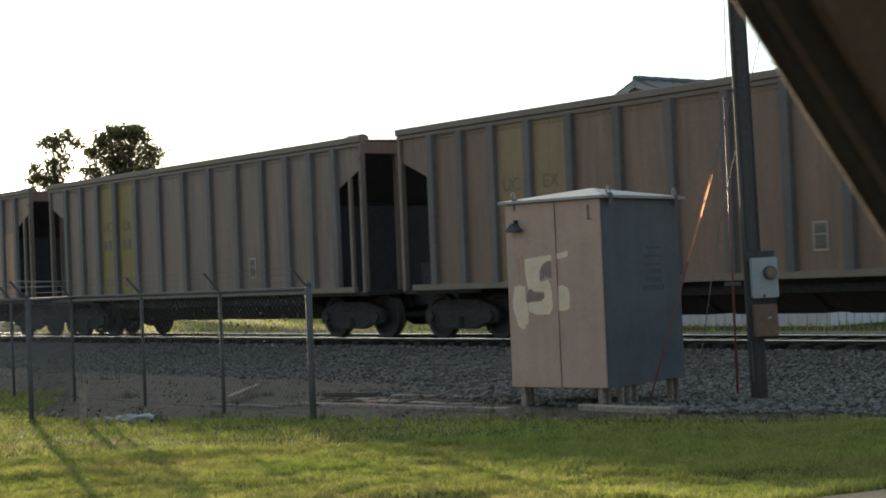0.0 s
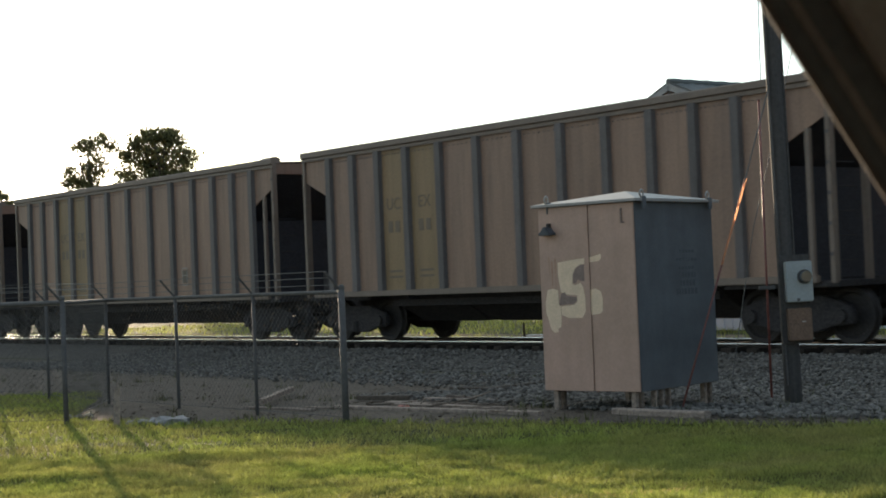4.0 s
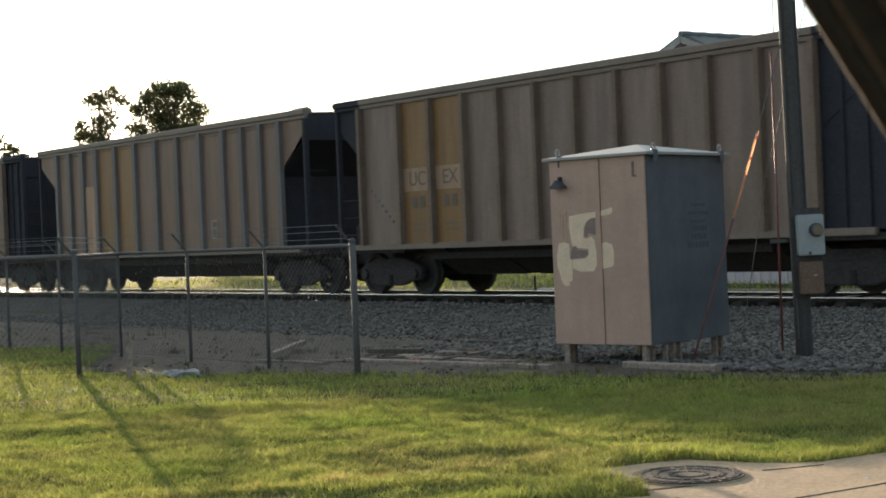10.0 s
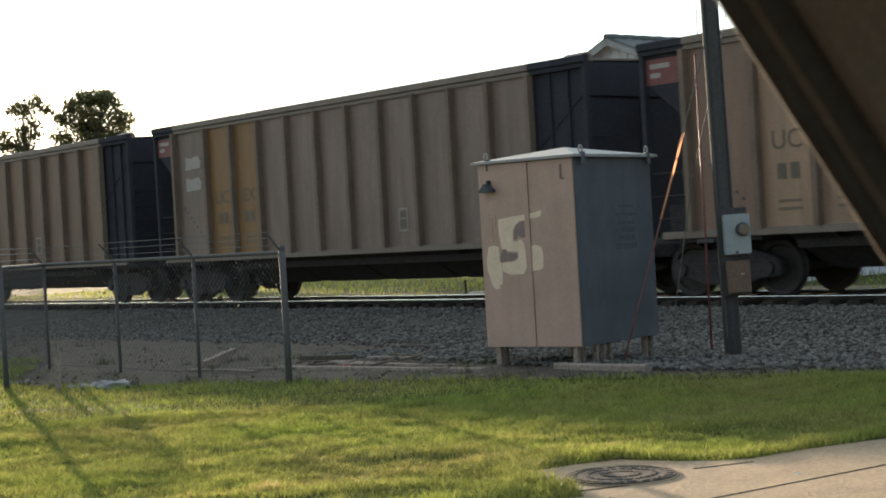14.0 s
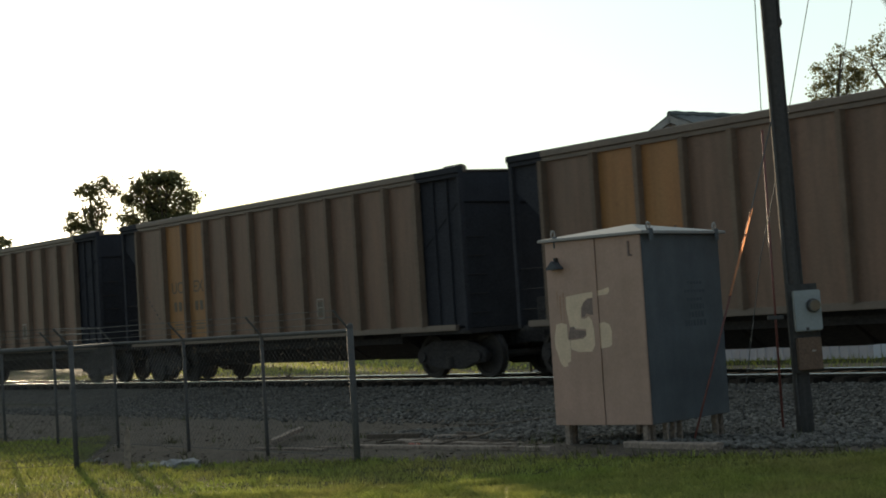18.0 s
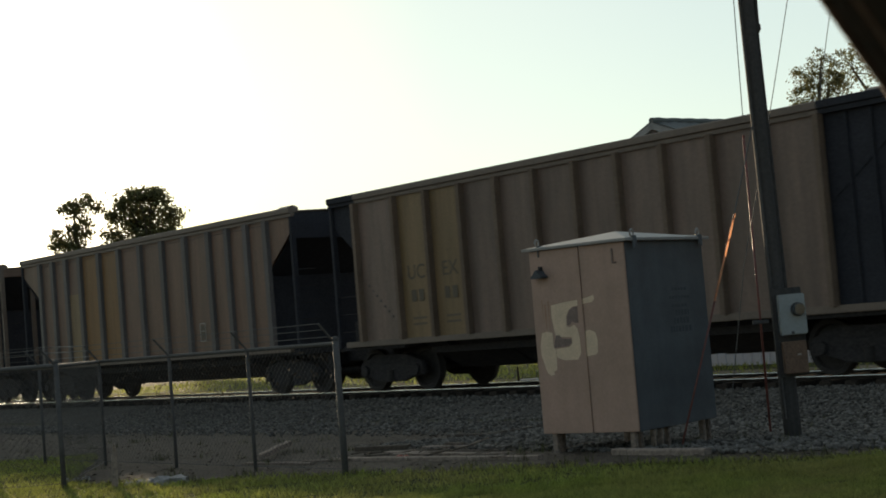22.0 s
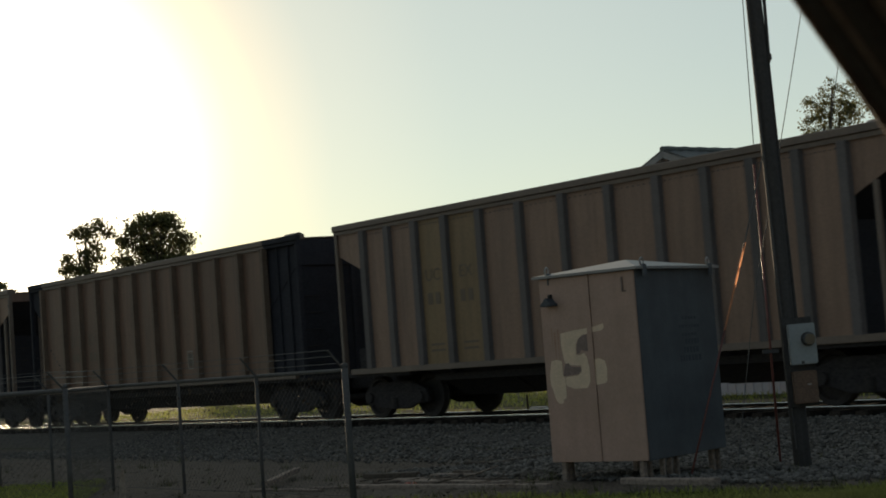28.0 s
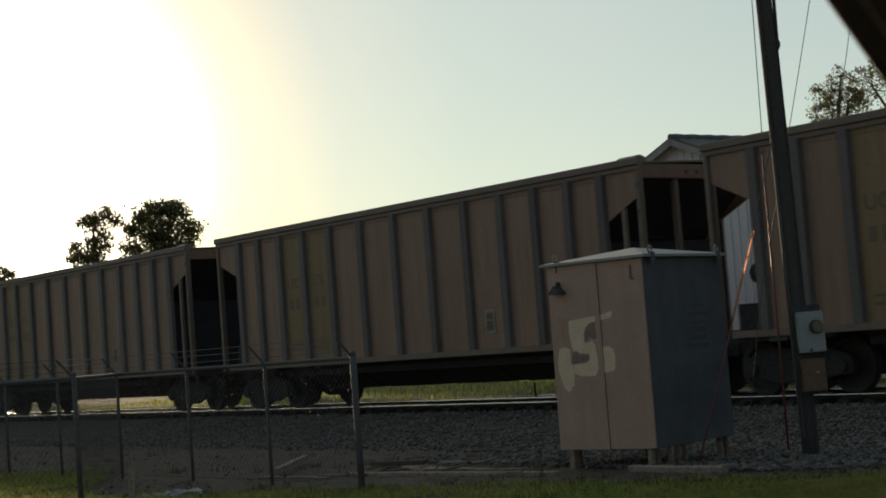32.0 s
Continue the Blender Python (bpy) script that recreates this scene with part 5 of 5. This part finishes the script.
def make_car(k, kind, base, mark, extra=None):
    """One hopper car; local x points the way it travels, the seen side is at -y."""
    words = {"A": "dusty tan ribbed steel hopper car with open framed ends", "B": "brown ribbed steel hopper car with slanted end openings", "C": "brown hopper car with wide smooth panels and dark open ends"}[kind]
    if mark == "orange":
        words = "brown hopper car with two orange lettered panels"
    elif mark in ("olive", "yellow"):
        words = "dusty tan ribbed hopper car with faded yellow panels"
    elif mark == "pale":
        words = "brown hopper car with two pale lettered panels"
    car = thing("hopper_car", track_pose(trailing(k) - E, 0, RAIL), words, "hopper car", "cars of the train")
    zt = H - 0.2
    rear, front = {"A": (1.05, 0.98), "B": (1.28, 1.1), "C": (0.98, 1.40)}[kind]
    if kind == "C":
        xs = [-E + rear, -E + 2.35] + [-E + 2.35 + (2 * E - 2.35 - front) * i / 10 for i in range(1, 11)]
        ribw, ribd, ribm = 0.105, 0.14, M["ribtan"]
    else:
        n = 12
        wide = [1.03, 1.08, 1.15, 1.28, 1.37, 1.40] if kind == "A" else [1.0, 1.0, 1.03, 1.36, 1.37, 1.38]
        wide = wide + wide[::-1]
        unit = (2 * E - rear - front) / sum(wide)
        xs = [-E + rear + unit * sum(wide[:i]) for i in range(n + 1)]
        ribw, ribd, ribm = 0.23, 0.09, M["rib"]
    marked = {"A": (2, 3), "B": (3, 4), "C": (1, 2)}[kind]
    n = len(xs) - 1
    for i in range(n):
        color = mark if (i in marked and mark) else base
        plate_ = extra.get(i - n) if extra else None
        if plate_:
            w_ = xs[i + 1] - xs[i]
            share("repair_plate", cached(("repair_plate", round(w_, 2), plate_), lambda: box(ribw * 0.5, w_ - ribw * 0.5, -0.044, -0.034, S + 0.06, S + 1.95, 0.004), PANEL[plate_]), car, pose(xs[i], -Y, 0), "lighter plate let into the side")
        share("panel", panel_mesh(xs[i], xs[i + 1], S, zt, color), car, pose(xs[i], -Y, 0))
    if kind != "C":
        rivets(car, kind, xs, ribw, zt - 0.1)
    rm = cached(("rib", ribw), rib_mesh(ribw, ribd), ribm)
    for i, x in enumerate(xs):
        share("rib", rm, car, pose(x, -Y - 0.012, 0))

    if kind == "C":
        bolt = cached(("bolt",), lambda: rod((0, 0.0, 0), (0, -0.02, 0), 0.032, 0.022, 8), M["rib"])
        for q in range(7):
            share("bolt", bolt, car, pose(xs[0] + (xs[1] - xs[0]) * (0.2 + 0.09 * q), -Y - 0.02, 2.27 - 0.115 * q))

    # far side
    share("far_side", cached(("far_side", kind, base), lambda: box(xs[0], xs[-1], Y - 0.012, Y + 0.012, S, zt), PANEL[base]), car)
    for x in xs:
        share("rib", rm, car, pose(x, Y + 0.012, 0, 0, 0, 180))

    def chord(xa, xb):
        def make():
            bm = prism([(-0.06, -0.21), (0.02, -0.21), (0.05, -0.16), (0.05, 0.0), (-0.085, 0.0), (-0.1, -0.02), (-0.1, -0.12), (-0.06, -0.14)], "x", xa, xb)
            bmesh.ops.translate(bm, verts=bm.verts, vec=(0, 0, H))
            return bm
        return make
    rise = 0.3 if kind == "A" else 0.0
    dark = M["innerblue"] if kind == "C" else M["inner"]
    spans = [(-E, -E + rear, dark), (-E + rear, E - front, M["chord"]), (E - front, E, dark)] if kind == "C" else [(-E, E, M["chord"])]
    for j, (xa, xb, paint_) in enumerate(spans):
        ch = cached(("top_chord", kind, j), chord(xa, xb), paint_)
        share("top_chord", ch, car, pose(0, -Y, 0), "pale top rail" if paint_ is M["chord"] else "dark end of the top rail")
        far = cached(("far_chord", kind, j), chord(-xb, -xa), paint_)
        share("top_chord", far, car, pose(0, Y, 0, 0, 0, 180))
    sill = cached(("side_sill",), lambda: box(-E + 0.35, E - 0.35, -0.075, 0.03, S - 0.09, S + 0.03, 0.012), M["chord"])
    share("side_sill", sill, car, pose(0, -Y - 0.02, 0))
    share("side_sill", sill, car, pose(0, Y + 0.02, 0, 0, 0, 180))
    share("roof_sheet", cached(("roof_sheet",), lambda: prism([(-Y + 0.05, H - 0.07), (0, H - 0.03), (Y - 0.05, H - 0.07), (Y - 0.05, H - 0.10), (0, H - 0.06), (-Y + 0.05, H - 0.10)], "x", -E + 0.02, E - 0.02), M["chord"]), car)
    for e, gap in ((-1, rear), (1, front)):
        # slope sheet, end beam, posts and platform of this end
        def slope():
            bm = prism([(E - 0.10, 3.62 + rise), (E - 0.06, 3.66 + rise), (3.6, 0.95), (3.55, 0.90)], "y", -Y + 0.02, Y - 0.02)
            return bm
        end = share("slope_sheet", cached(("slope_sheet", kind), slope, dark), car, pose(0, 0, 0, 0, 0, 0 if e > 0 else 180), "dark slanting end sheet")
        # added dark sheet: hides the sunlit far side so the opening stays shaded
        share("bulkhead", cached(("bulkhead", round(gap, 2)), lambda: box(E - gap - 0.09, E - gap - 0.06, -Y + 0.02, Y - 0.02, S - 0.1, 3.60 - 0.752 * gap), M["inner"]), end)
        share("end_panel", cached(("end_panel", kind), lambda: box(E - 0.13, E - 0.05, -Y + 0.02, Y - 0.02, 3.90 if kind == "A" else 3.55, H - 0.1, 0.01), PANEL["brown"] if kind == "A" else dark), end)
        if kind == "A":
            hole = cached(("drain_hole",), lambda: rod((0, 0, 0), (0.004, 0, 0), 0.035, n=10), M["inner"])
            for y in (-0.28, 0.0, 0.28):
                share("drain_hole", hole, end, pose(E - 0.05, y, H - 0.24), "dark round hole")
            lug = cached(("lug",), lambda: box(-0.03, 0.03, -0.022, 0.0, -0.03, 0.03, 0.006), M["rib"])
            for q in range(6):
                share("lug", lug, end, pose(E - 0.06, -Y - 0.06, S + 0.35 + 0.47 * q))
        elif kind == "C" and e > 0:
            # added sheet, its dark colour stands in for shade in the open end
            share("end_door", cached(("end_door",), lambda: box(E - 0.125, E - 0.10, -Y + 0.02, Y - 0.02, S - 0.05, 3.55, 0.006), dark), end, None, "dark sheet added across the open end as shade")
        post = cached(("end_post", kind), lambda: box(-0.05, 0.05, -0.06, 0.06, S - 0.1, H - 0.2, 0.012), M["chord"] if kind == "A" else M["inner"])
        for y in (-Y, Y):
            share("end_post", post, end, pose(E - 0.06, y, 0))
        if kind == "A":
            for y in (-0.5, 0.5):
                share("end_post", post, end, pose(E - 0.16, y, 0))
        elif kind == "C":
            share("end_post", post, end, pose(E - 0.10, 0.0, 0))
        share("platform", cached(("platform",), lambda: box(E - 2.3, E, -Y, Y, S - 0.16, S - 0.06, 0.01), M["under"]), end)

        rung = cached(("rung",), lambda: rod((0, -0.24, 0), (0, 0.24, 0), 0.012, n=6), M["under"])
        for q in range(5):
            z = S + 0.25 + 0.38 * q
            share("rung", rung, end, pose(E - 0.06, -Y + 0.32, z))
            if kind == "C" and q < 3:
                share("grab_rail", cached(("grab_rail",), lambda: rod((-0.4, 0, 0), (0.4, 0, 0), 0.012, n=6), M["under"]), end, pose(E - 0.5, Y - 0.02, z))

        def gear():
            bm = bmesh.new()
            add_rod(bm, (E - 0.5, 0.9, S - 0.06), (E - 0.5, 0.9, 2.25), 0.05, n=8)
            add_rod(bm, (E - 0.62, 0.9, 2.05), (E - 0.38, 0.9, 2.05), 0.16, n=14)
            add_box(bm, E - 0.75, E - 0.25, 0.55, 1.25, S - 0.06, 1.55)
            return bm
        if e < 0:
            share("brake_gear", cached(("brake_gear",), gear, M["under"]), end)
        share("coupler", cached(("coupler",), lambda: box(E - 1.2, E + 0.72, -0.14, 0.14, 0.66, 0.98, 0.03), M["under"]), end, None, "steel coupler")
        if kind in "AB":
            # side sheet over the end opening, cut on a slant
            if kind == "A":
                pts = [(0, zt), (gap - 0.02, zt), (gap - 0.02, 3.62), (0, 3.16)]
            else:
                pts = [(0, zt), (gap - 0.02, zt), (gap - 0.02, zt - 0.27), (0.04, zt - 1.12), (0, zt - 1.25)]
            fl = [(E - gap + u, z) for u, z in pts]
            gus = cached(("gusset", kind, base, round(gap, 2)), lambda: prism(fl, "y", -0.012, 0.012), PANEL[base])
            for y in (-Y, Y):
                share("gusset", gus, car, pose(0, y, 0) if e > 0 else pose(0, y, 0, 0, 0, 180), "side sheet cut on a slant")
            if kind == "A" and e > 0:
                share("window_post", cached(("window_post",), lambda: box(E - 0.50, E - 0.42, -0.05, 0.02, S, 3.4), M["chord"]), car, pose(0, -Y, 0))
        else:
            if e > 0:
                # dark sheet over the end opening, coloured as the shade within
                share("end_sheet", cached(("end_sheet", round(gap, 2)), lambda: box(E - gap, E - 0.1, -0.012, 0.012, S, zt, 0.004), dark), car, pose(0, -Y + 0.05, 0), "dark recessed sheet standing in for end shade")
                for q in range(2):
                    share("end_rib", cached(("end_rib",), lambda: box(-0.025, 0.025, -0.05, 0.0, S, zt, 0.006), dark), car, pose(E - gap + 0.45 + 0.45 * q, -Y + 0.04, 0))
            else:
                # same at the rear: shade of the opening given as a dark sheet
                share("end_shroud", cached(("end_shroud", round(gap, 2)), lambda: prism([(E - gap, zt), (E - 0.1, zt), (E - 0.1, 3.6), (E - gap, 3.6 - gap * 0.75)], "y", -0.012, 0.012), dark), car, pose(0, -Y + 0.03, 0, 0, 0, 180), "dark sheet standing in for the shaded end")
            if e < 0 and k in (9, 10):
                share("end_panel", cached(("end_red",), lambda: box(-E + 0.08, -E + rear - 0.06, -0.012, 0.0, 3.55, 3.98, 0.004), M["redsign"]), car, pose(0, -Y + 0.02, 0), "red panel with white markings")
                for q in range(2):
                    share("marking", cached(("end_bar", q), lambda: box(-E + 0.2, -E + 0.62 - 0.2 * q, -0.018, -0.0125, 3.82 - q * 0.15, 3.90 - q * 0.15), M["white"]), car, pose(0, -Y + 0.02, 0))
        if e > 0:
            # rounded cap where the roof meets the front end
            def cap():
                arc = [(-Y - 0.08 + 0.28 * i / 8, H + 0.05 * math.sin(math.pi * i / 8)) for i in range(9)]
                return prism(arc + [(-Y + 0.2, H - 0.12), (-Y - 0.08, H - 0.12)], "x", E - 0.5, E - 0.05)
            share("corner_cap", cached(("corner_cap",), cap, M["chord"]), car)
    # hoppers and underframe
    share("center_sill", cached(("center_sill",), lambda: box(-E + 0.2, E - 0.2, -0.22, 0.22, 0.62, S - 0.02, 0.02), M["under"]), car)

    def bay():
        bm = bmesh.new()
        t = [bm.verts.new(p) for p in ((-1.15, -1.42, S - 0.02), (1.15, -1.42, S - 0.02), (1.15, 1.42, S - 0.02), (-1.15, 1.42, S - 0.02))]
        lo = [bm.verts.new(p) for p in ((-1.08, -0.35, 0.42), (1.08, -0.35, 0.42), (1.08, 0.35, 0.42), (-1.08, 0.35, 0.42))]
        bm.faces.new(t)
        bm.faces.new(lo[::-1])
        for i in range(4):
            j = (i + 1) % 4
            bm.faces.new((t[j], t[i], lo[i], lo[j]))
        bmesh.ops.recalc_face_normals(bm, faces=bm.faces[:])
        return bm
    for x in (-3.45, -1.15, 1.15, 3.45):
        hop = share("hopper_bay", cached(("hopper_bay",), bay, M["under"]), car, pose(x, 0, 0), "tapered discharge hopper")
        share("gate", cached(("gate",), lambda: box(-0.9, 0.9, -0.33, 0.33, 0.40, 0.50, 0.015), M["under"]), hop)
    share("gate_beam", cached(("gate_beam",), lambda: box(-4.55, 4.55, -0.05, 0.05, 0.76, S, 0.01), M["under"]), car, pose(0, -1.1, 0))
    share("gate_beam", cached(("gate_beam",), None, None), car, pose(0, 1.1, 0))
    for e in (-1, 1):
        add_truck(car, e * TRUCK)
    # markings
    i0, i1 = marked
    zl, size = (2.43, 0.42) if kind == "C" else (2.9, 0.35)
    yl = -Y - 0.033
    ink = "letter" if (kind == "C" and mark) or mark == "yellow" else "fadeletter"
    for i, w in ((i0, "UC"), (i1, "EX")) if kind != "B" else ():
        cx = (xs[i] + xs[i + 1]) / 2
        if k == 7:
            share("letter_plate", cached(("letter_plate",), lambda: box(-0.47, 0.47, -0.002, 0.004, -0.24, 0.24), PANEL["pale"]), car, pose(cx, yl + 0.004, zl), "pale plate behind the letters")
        share("letters", letters(w, size, ink), car, pose(cx, yl, zl, 90, 0, 0), "dark reporting letters")
        for j in range(2):
            share("number_bar", cached(("number_bar", ink), lambda: box(-0.075, 0.075, -0.003, 0.0, -0.12, 0.12), M[ink]), car, pose(cx - 0.12 + 0.24 * j, yl, zl - 0.47))
        share("small_marking", cached(("small_marking", ink), lambda: box(-0.22, 0.22, -0.003, 0.0, -0.022, 0.022), M["fadeletter"]), car, pose(cx, yl + 0.01, S + 0.42))
        share("small_marking", cached(("small_marking", ink), None, None), car, pose(cx, yl + 0.01, S + 0.30))
    xl = (xs[-4] + xs[-5]) / 2

    def plate():
        bm = bmesh.new()
        for a in ((-0.14, 0.14, 0.20, 0.23), (-0.14, 0.14, -0.23, -0.20), (-0.14, -0.11, -0.2, 0.2), (0.11, 0.14, -0.2, 0.2), (-0.1, 0.1, 0.02, 0.04)):
            add_box(bm, a[0], a[1], -0.004, 0.0, a[2], a[3])
        return bm
    share("stencil_frame", cached(("stencil_frame",), plate, M["white"]), car, pose(xl, yl, S + 0.55), "white stencilled frame")
    share("test_plate", cached(("test_plate",), lambda: box(-0.1, 0.1, -0.004, 0.0, -0.16, 0.16), M["letter"]), car, pose(xl, yl + 0.003, S + 0.55), "dark plate in white frame")
    if k == 10:
        for q in range(2):
            bm = prism([(-0.34, 0), (0.30, 0.03), (0.34, 0.2), (0.2, 0.33), (-0.1, 0.27), (-0.32, 0.32)], "y", -0.004, 0.0)
            ob = part("paint_patch", bm, M["white"], car, "white painted-out patch")
            ob.location = ((xs[0] + xs[1]) / 2 + 0.05, yl, 3.15 - 0.5 * q)
    CARS.append((k, car))


PLAN = {-1: ("A", "tan", "olive"), 0: ("A", "brown", "olive"), 1: ("A", "grey", "yellow"), 2: ("A", "tan", ""), 3: ("A", "tan", "olive"), 4: ("A", "tan", "olive"), 5: ("A", "tan", "olive"), 6: ("A", "tan", "olive"),
        7: ("C", "grey", "ochre"), 8: ("B", "brown", "ochre"), 9: ("C", "brown", "pale"), 10: ("C", "grey", "ochre"), 11: ("C", "brown", "pale"), 12: ("C", "brown", "orange"), 13: ("C", "brown", "orange"),
        14: ("C", "brown", "orange"), 15: ("C", "grey", "olive"), 16: ("B", "brown", "ochre"), 17: ("A", "brown", "olive"), 18: ("A", "brown", "olive"), 19: ("A", "tan", "olive"), 20: ("C", "brown", ""),
        21: ("A", "tan", "olive"), 22: ("A", "tan", "olive"), 23: ("A", "tan", "olive"), 24: ("A", "brown", "olive"), 25: ("A", "tan", "olive")}
for k, (kind, base, mark) in PLAN.items():
    make_car(k, kind, base, mark, {2: {-1: "rust", -2: "rust"}, 8: {-10: "rust"}, 16: {-10: "olive"}}.get(k))


def motions():
    for k, car in CARS:
        walk(car, [(t, track_pose(trailing(k) - E - SPEED * t, 0, RAIL)) for t in (0, 8, 16, 24, 32)])
    # wheels roll while their car passes the place
    first = {car: trailing(k) for k, car in CARS}
    step = 1 / 15
    for ws, x, car in WHEELS:
        t0 = min(31.0, max(0.0, (first[car] - 75.0) / SPEED))
        t1 = max(t0 + 0.2, min(32.0, (first[car] + 26.0) / SPEED))
        n = int((t1 - t0) / step)
        rows = [(0.0, pose(x, 0, RADIUS))] if t0 > 0 else []
        for i in range(n + 1):
            rows.append((t0 + i * step, pose(x, 0, RADIUS) @ Matrix.Rotation(SPEED / RADIUS * i * step, 4, "Y")))
        if rows[-1][0] < 31.9:
            rows.append((32.0, rows[-1][1]))
        walk(ws, rows)


motions()
